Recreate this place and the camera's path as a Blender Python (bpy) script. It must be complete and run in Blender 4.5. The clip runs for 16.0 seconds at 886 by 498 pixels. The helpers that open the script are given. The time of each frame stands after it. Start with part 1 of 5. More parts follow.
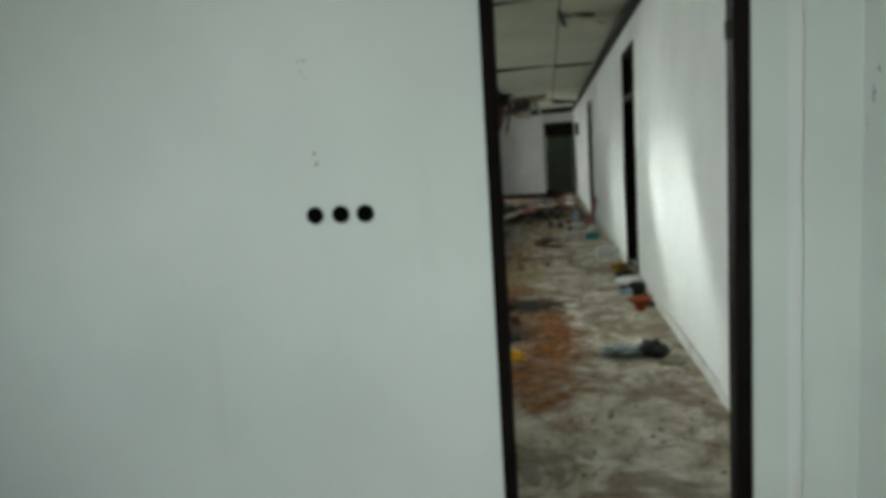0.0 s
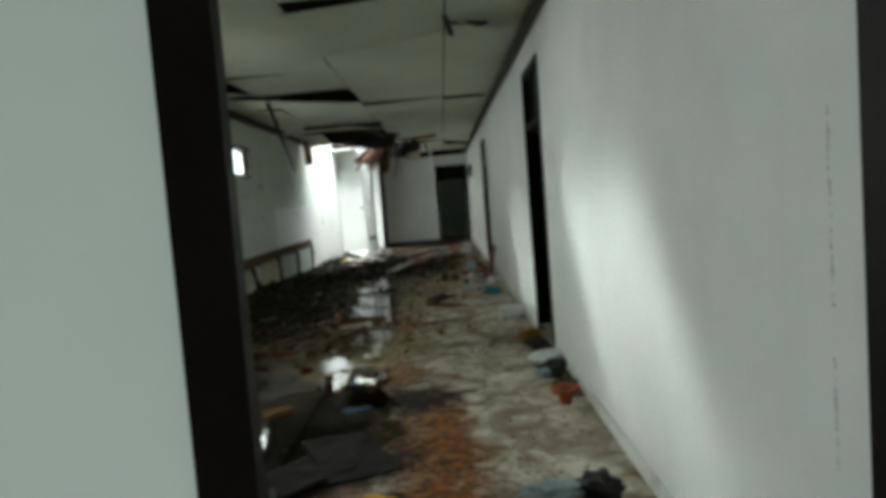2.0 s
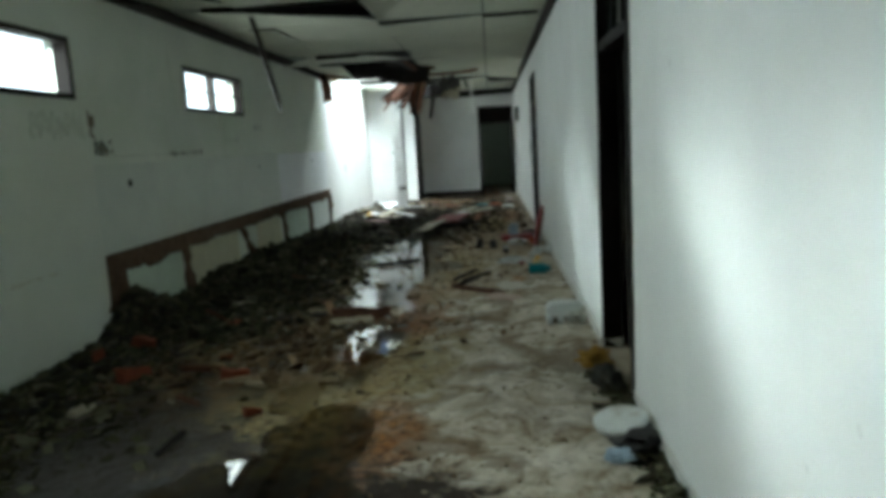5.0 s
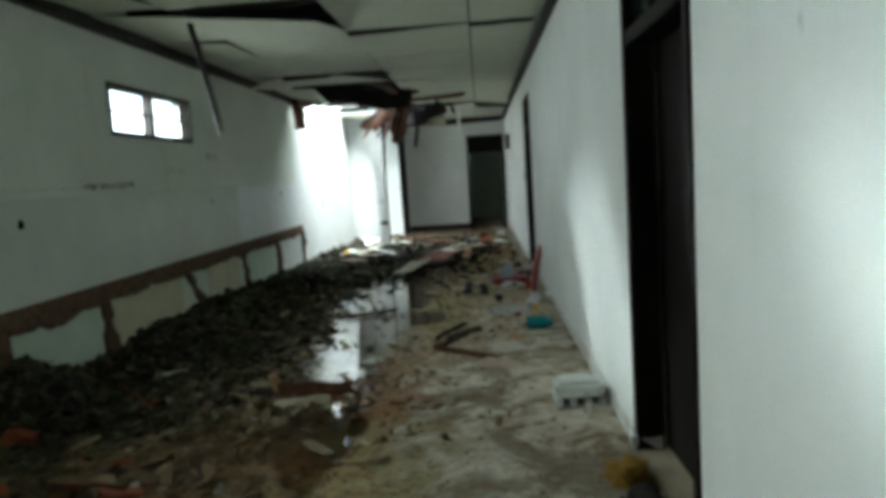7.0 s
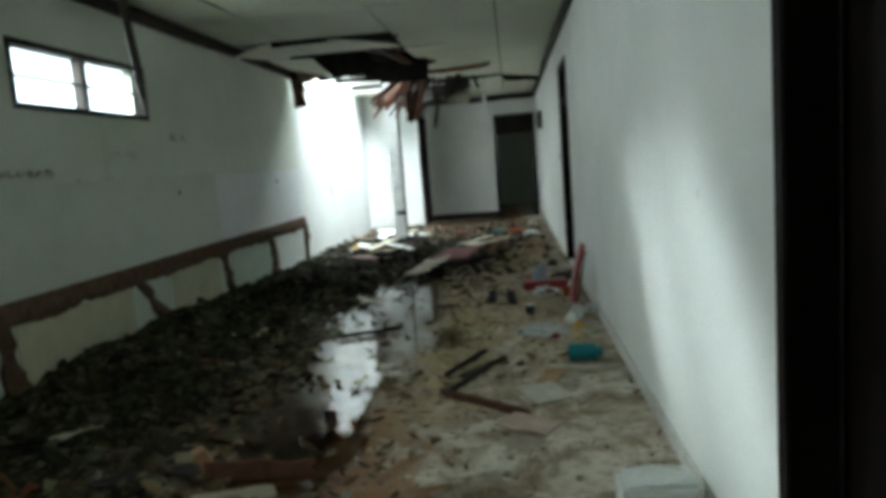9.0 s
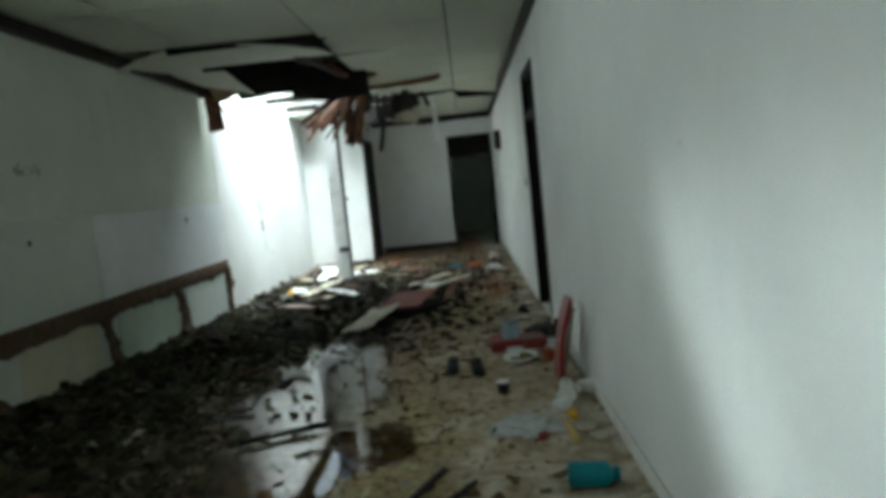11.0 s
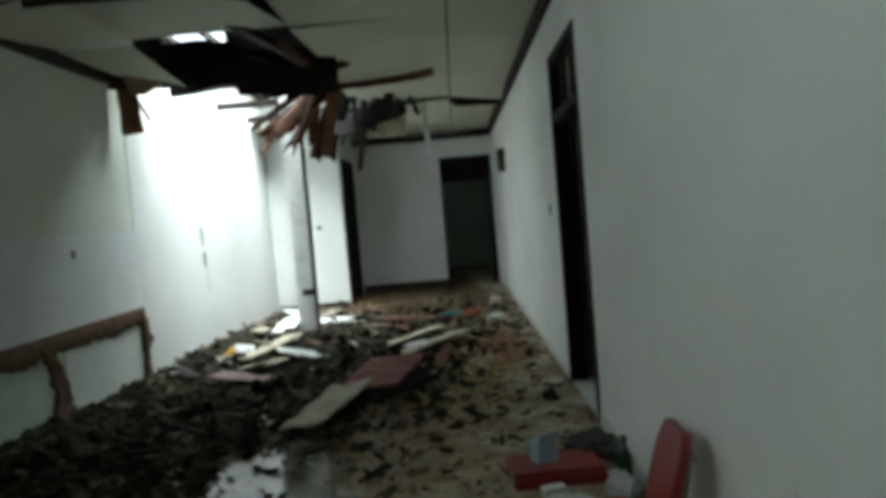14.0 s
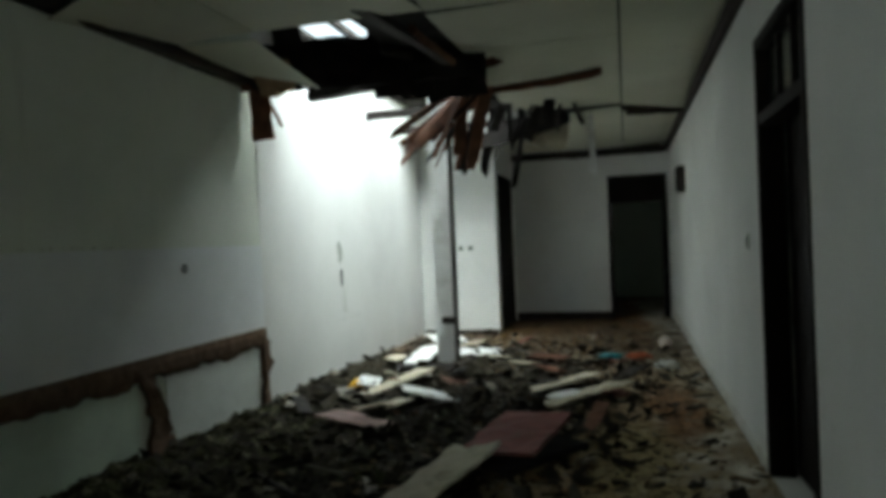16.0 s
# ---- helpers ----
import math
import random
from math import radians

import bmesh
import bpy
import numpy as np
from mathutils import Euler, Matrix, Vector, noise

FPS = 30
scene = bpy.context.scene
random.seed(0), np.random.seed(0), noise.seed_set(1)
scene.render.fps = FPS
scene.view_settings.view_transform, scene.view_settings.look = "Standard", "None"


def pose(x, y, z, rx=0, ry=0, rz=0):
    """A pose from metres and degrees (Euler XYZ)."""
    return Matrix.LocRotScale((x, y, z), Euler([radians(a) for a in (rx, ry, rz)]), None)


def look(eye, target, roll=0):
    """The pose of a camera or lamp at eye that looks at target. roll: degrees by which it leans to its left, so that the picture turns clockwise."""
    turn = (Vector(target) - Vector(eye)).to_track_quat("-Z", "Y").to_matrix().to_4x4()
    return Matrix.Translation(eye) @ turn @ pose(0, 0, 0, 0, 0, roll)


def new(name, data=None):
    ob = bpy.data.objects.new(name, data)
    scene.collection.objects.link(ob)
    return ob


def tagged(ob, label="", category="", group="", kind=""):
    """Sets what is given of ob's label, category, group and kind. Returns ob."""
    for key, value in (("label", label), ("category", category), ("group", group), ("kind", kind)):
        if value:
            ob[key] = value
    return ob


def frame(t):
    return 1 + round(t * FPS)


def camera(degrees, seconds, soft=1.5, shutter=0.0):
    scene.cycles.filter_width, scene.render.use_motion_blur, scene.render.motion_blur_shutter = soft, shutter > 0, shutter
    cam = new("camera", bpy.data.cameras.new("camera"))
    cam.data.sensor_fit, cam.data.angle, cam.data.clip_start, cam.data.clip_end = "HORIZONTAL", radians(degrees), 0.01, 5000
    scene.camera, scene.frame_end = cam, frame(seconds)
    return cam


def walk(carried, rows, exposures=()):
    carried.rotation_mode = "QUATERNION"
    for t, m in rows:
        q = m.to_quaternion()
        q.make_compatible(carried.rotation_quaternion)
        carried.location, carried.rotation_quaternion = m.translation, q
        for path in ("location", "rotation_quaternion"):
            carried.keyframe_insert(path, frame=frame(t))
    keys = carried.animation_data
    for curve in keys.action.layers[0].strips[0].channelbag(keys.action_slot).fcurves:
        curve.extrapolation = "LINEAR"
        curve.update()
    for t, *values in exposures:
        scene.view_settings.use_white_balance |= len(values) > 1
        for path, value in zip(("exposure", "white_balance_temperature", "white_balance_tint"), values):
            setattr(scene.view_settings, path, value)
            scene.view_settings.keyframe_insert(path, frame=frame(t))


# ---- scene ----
PATH = [
    (0, (1.315, -1.509, 1.486), (1.008, 0.451, 1.231), -3.6),
    (0.5, (1.344, -1.062, 1.473), (1.239, 0.911, 1.164), -4.0),
    (1, (1.326, -0.59, 1.479), (1.491, 1.39, 1.251), -4.6),
    (1.5, (1.367, -0.123, 1.438), (1.398, 1.871, 1.282), -4.8),
    (2, (1.364, 0.341, 1.444), (1.355, 2.336, 1.297), -4.4),
    (2.5, (1.371, 0.712, 1.467), (1.408, 2.695, 1.208), -7.2),
    (3, (1.46, 1.104, 1.49), (1.292, 3.069, 1.154), -7.4),
    (3.5, (1.486, 1.432, 1.505), (1.328, 3.396, 1.159), -3.4),
    (4, (1.478, 1.831, 1.52), (1.372, 3.803, 1.204), -3.3),
    (6.5, (1.565, 3.644, 1.45), (1.344, 5.612, 1.172), -3.3),
    (7, (1.519, 3.97, 1.472), (1.403, 5.955, 1.26), -3.6),
    (7.5, (1.551, 4.36, 1.422), (1.389, 6.341, 1.203), -4.3),
    (8, (1.594, 4.764, 1.433), (1.321, 6.723, 1.136), -3.5),
    (10.5, (1.512, 6.879, 1.412), (1.435, 8.871, 1.253), -5.9),
    (11, (1.537, 7.254, 1.461), (1.456, 9.243, 1.271), -5.8),
    (11.5, (1.436, 7.66, 1.43), (1.546, 9.649, 1.254), -6.5),
    (12, (1.472, 8.032, 1.436), (1.44, 10.027, 1.294), -5.2),
    (12.5, (1.539, 8.485, 1.457), (1.437, 10.47, 1.24), -5.3),
    (13, (1.455, 8.853, 1.397), (1.484, 10.845, 1.216), -5.0),
    (13.5, (1.448, 9.202, 1.402), (1.396, 11.193, 1.219), -4.3),
    (14, (1.443, 9.589, 1.42), (1.399, 11.586, 1.313), -4.8),
    (14.5, (1.464, 9.96, 1.386), (1.565, 11.957, 1.42), -3.3),
    (15, (1.467, 10.341, 1.455), (1.546, 12.34, 1.467), -2.9),
    (15.5, (1.506, 10.54, 1.446), (1.228, 12.52, 1.472), -3.7),
    (16, (1.49, 10.697, 1.445), (0.985, 12.632, 1.422), -2.4),
]
cam = camera(64.5, 16.0, soft=5.0)
EXPOSURES = [(0.0, 0.24, 6350, 8), (1.0, 0.25, 6350, 8), (2.0, -0.1, 6300, 6), (3.0, 0.02, 6300, 7), (3.5, 0.05, 6300, 7), (4.2, 0.1, 5900, 3), (6.5, 0.2, 5950, 3), (7.3, 0.3, 5950, 3), (8.2, 0.3, 5950, 3), (10.5, 0.08, 5950, 3), (11.5, 0.06, 5950, 3),
             (12.5, -0.06, 6100, 3), (14.5, -0.2, 6050, 4), (15.0, -0.28, 6100, 4), (15.5, -0.75, 6250, 4), (16.0, -0.95, 6250, 4)]
walk(cam, [(t, look(eye, target, roll)) for t, eye, target, roll in PATH], EXPOSURES)

# ---- plan, in metres ----
XL, XR = -1.75, 2.26          # faces of the hall's long walls
Y0, YE = 1.5, 23.63           # hall: doorway end and end wall
ZC = 3.0                      # ceiling
WINDOWS = [(6.24, 8.09), (10.16, 11.96)]
WZ0, WZ1 = 2.0, 2.48

# ---- world and light ----
world = bpy.data.worlds.new("overcast")
scene.world = world
world.use_nodes = True
wn = world.node_tree
sky = wn.nodes.new("ShaderNodeTexSky")
sky.sky_type = "NISHITA"
sky.sun_disc = False
sky.sun_elevation = radians(50)
sky.sun_rotation = radians(250)
wn.links.new(sky.outputs[0], wn.nodes["Background"].inputs[0])
wn.nodes["Background"].inputs[1].default_value = 0.15
sun = new("sun", bpy.data.lights.new("sun", "SUN"))
sun.data.energy, sun.data.angle, sun.data.color = 0.8, radians(20), (1, 0.97, 0.92)
sun.matrix_world = look((-30, 10, 36), (0, 12, 0))


def sky_lamp(name, eye, target, w, h, watts, color=(0.93, 1.0, 0.93), spread=180, roll=0):
    """Area lamp that stands in for daylight."""
    d = bpy.data.lights.new(name, "AREA")
    d.shape, d.size, d.size_y, d.energy, d.color = "RECTANGLE", w, h, watts, color
    d.spread = radians(spread)
    ob = new(name, d)
    ob.matrix_world = look(eye, target, roll)
    return ob


for i, (a, b) in enumerate(WINDOWS):
    m = (a + b) / 2
    sky_lamp("window_daylight", (XL - 0.24, m, 2.2), (XL + 2.6 + 0.4 * i, m + 0.2, 0.0), b - a, 0.5, (38, 36)[i], spread=165)
# added slanted lamp for an unseen sky gap; the window openings cut its light
sky_lamp("added_sky_patch", (-21.75, 22.2, 8.9), (XL, 7.16, 2.24), 9.0, 1.6, 1000, spread=34, roll=-43)
sky_lamp("window_sky_glow", (XL - 0.2, 7.0, 2.24), (2.0, 3.3, 0.0), 0.7, 0.4, 34, spread=85)
sky_lamp("roof_hole_daylight", (1.4, 18.3, 6.2), (-1.4, 19.0, 1.5), 5.0, 9.5, 7200, (0.95, 1.0, 0.97))
sky_lamp("back_window_daylight", (-1.4, -3.42, 1.7), (2.3, 1.5, 0.5), 1.8, 1.2, 29, spread=90, color=(0.93, 1.0, 0.97))
# weak fill lamp added to lift the room beyond the end doorway
sky_lamp("far_room_fill", (0.2, 26.0, 1.7), (2, 26, 1.2), 0.2, 0.5, 0.5, (0.85, 1.0, 0.9))


# ---- materials ----
def node(t, kind, **kw):
    n = t.nodes.new(kind)
    for k, v in kw.items():
        n.inputs[k.replace("_", " ")].default_value = v
    return n


def noise_tex(t, scale, detail=4, rough=0.55, vec=None, dist=0.0):
    n = node(t, "ShaderNodeTexNoise", Scale=scale, Detail=detail, Roughness=rough, Distortion=dist)
    if vec is not None:
        t.links.new(vec, n.inputs["Vector"])
    return n.outputs["Fac"]


def ramp(t, src, stops):
    r = t.nodes.new("ShaderNodeValToRGB")
    while len(r.color_ramp.elements) < len(stops):
        r.color_ramp.elements.new(0.5)
    for e, (p, c) in zip(r.color_ramp.elements, stops):
        e.position = p
        e.color = (*c, 1) if len(c) == 3 else c
    t.links.new(src, r.inputs[0])
    return r.outputs[0]


def mix(t, fac, a, b, mode="MIX"):
    m = t.nodes.new("ShaderNodeMix")
    m.data_type, m.blend_type = "RGBA", mode
    for sock, v in ((m.inputs["Factor"], fac), (m.inputs[6], a), (m.inputs[7], b)):
        if hasattr(v, "is_output"):
            t.links.new(v, sock)
        elif isinstance(v, (int, float)):
            sock.default_value = v
        else:
            sock.default_value = (*v, 1)
    return m.outputs[2]


def calc(t, op, a, b=0.0, c=0.0, clamp=False):
    m = t.nodes.new("ShaderNodeMath")
    m.operation, m.use_clamp = op, clamp
    for i, v in enumerate((a, b, c)):
        if hasattr(v, "is_output"):
            t.links.new(v, m.inputs[i])
        else:
            m.inputs[i].default_value = v
    return m.outputs[0]


def base(name, rough=0.8, spec=0.4, metal=0.0):
    m = bpy.data.materials.new(name)
    m.use_nodes = True
    t = m.node_tree
    p = t.nodes["Principled BSDF"]
    p.inputs["Roughness"].default_value = rough
    p.inputs["Specular IOR Level"].default_value = spec
    p.inputs["Metallic"].default_value = metal
    pos = t.nodes.new("ShaderNodeNewGeometry").outputs["Position"]
    return m, t, p, pos


def bump(t, p, height, strength=0.3, dist=0.02):
    b = node(t, "ShaderNodeBump", Strength=strength, Distance=dist)
    t.links.new(height, b.inputs["Height"])
    t.links.new(b.outputs[0], p.inputs["Normal"])


def plain(name, c, rough=0.7, var=0.35, scale=9, spec=0.4, fine=60, relief=0.25, dirt=None, each=0.0):
    """A worn surface: colour, blotches at one scale, grain at another, optional dirt colour."""
    m, t, p, _ = base(name, rough, spec)
    co = t.nodes.new("ShaderNodeTexCoord").outputs["Object"]
    big = noise_tex(t, scale, 5, 0.6, co)
    small = noise_tex(t, fine, 3, 0.6, co)
    lo, hi = tuple(v * (1 - var) for v in c), tuple(min(1, v * (1 + var)) for v in c)
    col = ramp(t, big, [(0.3, lo), (0.7, hi)])
    col = mix(t, 0.25, col, ramp(t, small, [(0.3, lo), (0.75, hi)]))
    if dirt:
        col = mix(t, ramp(t, noise_tex(t, scale * 0.6, 6, 0.7, co), [(0.52, (0, 0, 0)), (0.68, (0.8, 0.8, 0.8))]), col, dirt)
    if each:
        r = t.nodes.new("ShaderNodeObjectInfo").outputs["Random"]
        h = node(t, "ShaderNodeHueSaturation")
        t.links.new(col, h.inputs["Color"])
        t.links.new(calc(t, "MULTIPLY_ADD", r, each, 1 - each / 2), h.inputs["Value"])
        col = h.outputs[0]
    t.links.new(col, p.inputs["Base Color"])
    bump(t, p, calc(t, "ADD", big, calc(t, "MULTIPLY", small, 0.4)), relief, 0.01)
    return m


def plaster(name, c, algae=0.35, run=0.3):
    """Old limewash: broad tonal clouds, green algae, thin vertical runs, hairline grain."""
    m, t, p, pos = base(name, 0.75, 0.3)
    mp = t.nodes.new("ShaderNodeMapping")
    mp.inputs["Scale"].default_value = (3.0, 3.0, 0.35)
    t.links.new(pos, mp.inputs["Vector"])
    cloud = noise_tex(t, 0.8, 4, 0.55, pos)
    runs = noise_tex(t, 1.6, 5, 0.65, mp.outputs[0])
    fine = noise_tex(t, 45, 4, 0.6, pos)
    d = tuple(v * 0.86 for v in c)
    col = mix(t, ramp(t, cloud, [(0.35, (0, 0, 0)), (0.7, (1, 1, 1))]), c, d)
    green = (c[0] * 0.62, c[1] * 0.74, c[2] * 0.58)
    col = mix(t, ramp(t, noise_tex(t, 0.55, 6, 0.65, pos, 0.4), [(0.5, (0, 0, 0)), (0.72, (algae, algae, algae))]), col, green)
    col = mix(t, ramp(t, runs, [(0.6, (0, 0, 0)), (0.82, (run, run, run))]), col, (0.3, 0.29, 0.24))
    spots = ramp(t, noise_tex(t, 7, 3, 0.5, pos), [(0.74, (0, 0, 0)), (0.8, (0.4, 0.4, 0.4))])
    col = mix(t, spots, col, (0.22, 0.21, 0.18))
    t.links.new(col, p.inputs["Base Color"])
    bump(t, p, calc(t, "ADD", fine, calc(t, "MULTIPLY", runs, 2.0)), 0.12, 0.01)
    return m


PLASTER = plaster("limewashed_plaster", (0.76, 0.8, 0.72), 0.4)
PLASTER_A = plaster("pale_green_plaster", (0.72, 0.77, 0.73), 0.12, 0.14)
PLASTER_W = plaster("white_plaster", (0.8, 0.81, 0.79), 0.08, 0.1)
PANEL = plaster("ceiling_board", (0.62, 0.63, 0.52), 0.3)
LINING = plain("greenish_wall_tile", (0.62, 0.67, 0.6), 0.35, 0.08, 3, 0.5, relief=0.05)
LINING_W = plain("white_wall_tile", (0.74, 0.77, 0.78), 0.3, 0.06, 3, 0.5, relief=0.05)
BROKEN = plain("torn_mortar", (0.13, 0.085, 0.055), 0.95, 0.55, 14, 0.2, relief=0.9)
WOOD = plain("dark_stained_timber", (0.009, 0.006, 0.005), 0.6, 0.5, 5, 0.1)
TRIM = plain("dark_cornice_timber", (0.026, 0.018, 0.014), 0.7, 0.5, 6)
SPLINT = plain("torn_brown_timber", (0.14, 0.06, 0.032), 0.8, 0.5, 10, each=0.7)
ATTIC = plain("near_black_timber", (0.018, 0.014, 0.012), 0.9, 0.5, 6)
REDBRICK = plain("orange_brick", (0.22, 0.055, 0.024), 0.85, 0.4, 12, dirt=(0.045, 0.03, 0.02))
CREAM = plain("cream_board", (0.54, 0.49, 0.37), 0.75, 0.2, 7, dirt=(0.16, 0.12, 0.07), each=0.3)
REDBOARD = plain("faded_red_board", (0.2, 0.055, 0.045), 0.7, 0.3, 8, dirt=(0.12, 0.07, 0.05))
REDPLASTIC = plain("red_moulded_plastic", (0.22, 0.018, 0.022), 0.4, 0.2, 8, 0.5, relief=0.08, dirt=(0.12, 0.04, 0.03))
WHITEPL = plain("white_plastic", (0.68, 0.7, 0.68), 0.45, 0.12, 10, 0.5, relief=0.1, dirt=(0.35, 0.3, 0.22))
TEAL = plain("teal_plastic", (0.005, 0.2, 0.24), 0.4, 0.15, 10, 0.5, relief=0.08)
ORANGE = plain("orange_clay", (0.4, 0.085, 0.026), 0.65, 0.3, 12, relief=0.2, dirt=(0.1, 0.05, 0.03))
YELLOW = plain("yellow_plastic", (0.7, 0.38, 0.01), 0.5, 0.25, 12, relief=0.2)
BLUE = plain("pale_blue_plastic", (0.35, 0.45, 0.55), 0.4, 0.15, 12, 0.5, relief=0.1)
BLACK = plain("black_rubber", (0.012, 0.012, 0.013), 0.45, 0.3, 14, 0.4)
GREYCLOTH = plain("grey_blue_cloth", (0.3, 0.36, 0.38), 0.95, 0.35, 14, 0.1, relief=0.5)
DARKCLOTH = plain("dark_wet_cloth", (0.03, 0.028, 0.026), 0.7, 0.5, 12, relief=0.6)
SLATE = plain("grey_wet_slab", (0.026, 0.022, 0.02), 0.75, 0.35, 8, 0.1)
FOIL = plain("clear_film", (0.55, 0.58, 0.57), 0.25, 0.2, 18, 0.6, relief=0.6)
POSTW = plain("chipped_white_paint", (0.74, 0.75, 0.74), 0.7, 0.1, 4, dirt=(0.45, 0.43, 0.4))
SKIRT = plain("pale_cement_skirting", (0.66, 0.66, 0.62), 0.8, 0.15, 6, dirt=(0.4, 0.36, 0.3))
STAIN = plain("rust_stain", (0.34, 0.27, 0.13), 0.8, 0.3, 20)
GREYPATCH = plain("grey_cement_patch", (0.36, 0.39, 0.35), 0.9, 0.15, 9)
GRIME = plain("grey_green_grime", (0.6, 0.64, 0.56), 0.9, 0.12, 9)
MILDEW = plain("dark_mildew", (0.17, 0.17, 0.14), 0.9, 0.35, 12)
# shade inside sockets and pipe holes, given as colour on shallow discs
HOLE = plain("hollow_shade_black", (0.003, 0.003, 0.003), 0.95, 0.3, 20, 0.0)
SOOT = plain("black_mark", (0.03, 0.03, 0.03), 0.9, 0.4, 20)

# floor: pale screed on the dry side, soaked brown earth and algae on the other
FLOOR, t, p, pos = base("soaked_cement_floor", 0.6, 0.16)
sx = t.nodes.new("ShaderNodeSeparateXYZ")
t.links.new(pos, sx.inputs[0])
n1 = noise_tex(t, 0.9, 6, 0.6, pos, 0.6)
n2 = noise_tex(t, 3.2, 6, 0.65, pos, 0.8)
n3 = noise_tex(t, 14, 5, 0.65, pos, 0.4)
n4 = noise_tex(t, 70, 3, 0.6, pos)
edge = calc(t, "ADD", sx.outputs[0], calc(t, "ADD", calc(t, "MULTIPLY", calc(t, "SUBTRACT", n1, 0.5), 1.6), calc(t, "MULTIPLY", calc(t, "SUBTRACT", n2, 0.5), 1.0)))
far = calc(t, "MULTIPLY", calc(t, "SUBTRACT", sx.outputs[1], 8.0), 0.06, 0.0)
far = calc(t, "MINIMUM", calc(t, "MAXIMUM", far, -0.1), 0.75)
edge = calc(t, "SUBTRACT", edge, far)
wet = calc(t, "SUBTRACT", 1.0, calc(t, "MULTIPLY", calc(t, "SUBTRACT", edge, 0.6), 2.6), clamp=True)
wet = calc(t, "MINIMUM", calc(t, "MAXIMUM", wet, 0.0), 1.0)
dry_col = ramp(t, n2, [(0.32, (0.2, 0.145, 0.085)), (0.44, (0.46, 0.4, 0.3)), (0.62, (0.7, 0.65, 0.56))])
n5 = noise_tex(t, 1.7, 7, 0.7, pos, 1.2)
dry_col = mix(t, ramp(t, n5, [(0.48, (0, 0, 0)), (0.56, (0.62, 0.62, 0.62))]), dry_col, (0.13, 0.085, 0.045))
dry_col = mix(t, ramp(t, n3, [(0.48, (0, 0, 0)), (0.68, (0.45, 0.45, 0.45))]), dry_col, (0.13, 0.095, 0.06))
wet_col = ramp(t, n2, [(0.32, (0.008, 0.006, 0.004)), (0.43, (0.034, 0.019, 0.008)), (0.55, (0.12, 0.06, 0.017)), (0.7, (0.22, 0.15, 0.055))])
wet_col = mix(t, ramp(t, n3, [(0.5, (0, 0, 0)), (0.7, (0.5, 0.5, 0.5))]), wet_col, (0.07, 0.05, 0.028))


def spot(cx, cy, rx, ry, soft=0.5):
    """A stain with a frayed outline on the floor."""
    dx = calc(t, "MULTIPLY", calc(t, "SUBTRACT", sx.outputs[0], cx), 1 / rx)
    dy = calc(t, "MULTIPLY", calc(t, "SUBTRACT", sx.outputs[1], cy), 1 / ry)
    r = calc(t, "SQRT", calc(t, "ADD", calc(t, "MULTIPLY", dx, dx), calc(t, "MULTIPLY", dy, dy)))
    r = calc(t, "ADD", r, calc(t, "ADD", calc(t, "MULTIPLY_ADD", n2, 1.6, -0.8), calc(t, "MULTIPLY_ADD", n3, 1.2, -0.6)))
    return calc(t, "MULTIPLY", calc(t, "SUBTRACT", 1.0, r), 1 / soft, clamp=True)


rim = calc(t, "MULTIPLY", calc(t, "MULTIPLY", wet, calc(t, "SUBTRACT", 1.0, wet)), 6.0, clamp=True)
col = mix(t, wet, dry_col, wet_col)
col = mix(t, calc(t, "MULTIPLY", rim, n2), col, (0.3, 0.1, 0.016))
olive = ramp(t, n3, [(0.32, (0.07, 0.05, 0.018)), (0.5, (0.33, 0.265, 0.115)), (0.7, (0.52, 0.45, 0.25))])
rust = ramp(t, n3, [(0.35, (0.05, 0.017, 0.004)), (0.5, (0.19, 0.06, 0.008)), (0.65, (0.38, 0.14, 0.02))])
soil = ramp(t, n3, [(0.34, (0.12, 0.085, 0.045)), (0.47, (0.38, 0.29, 0.17)), (0.64, (0.62, 0.52, 0.36))])
for c, blots in ((soil, ((1.33, 12.66, 1.3, 3.2), (1.43, 17.74, 1.29, 3.47), (0.95, 9.84, 0.5, 0.9))), (olive, ((0.70, 7.19, 0.75, 1.25), (0.15, 6.18, 0.8, 1.0), (0.96, 11.14, 0.5, 1.5), (1.39, 15.40, 0.6, 1.2))),
                 (rust, ((1.2, 3.3, 0.32, 1.3), (1.3, 4.5, 0.2, 1.1), (1.15, 4.33, 0.45, 1.6), (0.87, 6.25, 0.28, 0.55), (0.44, 7.48, 0.3, 0.35), (1.83, 16.80, 0.3, 1.4))), ((0.022, 0.017, 0.012), ((1.06, 5.35, 0.5, 0.46), (0.74, 4.12, 0.52, 0.5), (0.26, 4.91, 0.85, 1.4), (-0.57, 5.79, 1.0, 1.5))), ((0.07, 0.045, 0.025), ((0.91, 20.50, 2.0, 2.6),))):
    for q in blots:
        col = mix(t, calc(t, "MULTIPLY", spot(*q), 0.95 if isinstance(c, tuple) else 0.7 if c in (rust, olive) else 0.6), col, c)
t.links.new(col, p.inputs["Base Color"])
t.links.new(calc(t, "SUBTRACT", 0.85, calc(t, "MULTIPLY", wet, calc(t, "MULTIPLY_ADD", n3, -0.5, 0.75))), p.inputs["Roughness"])
bump(t, p, calc(t, "ADD", calc(t, "MULTIPLY", n3, 1.5), calc(t, "ADD", n2, calc(t, "MULTIPLY", n4, 0.4))), 0.5, 0.03)

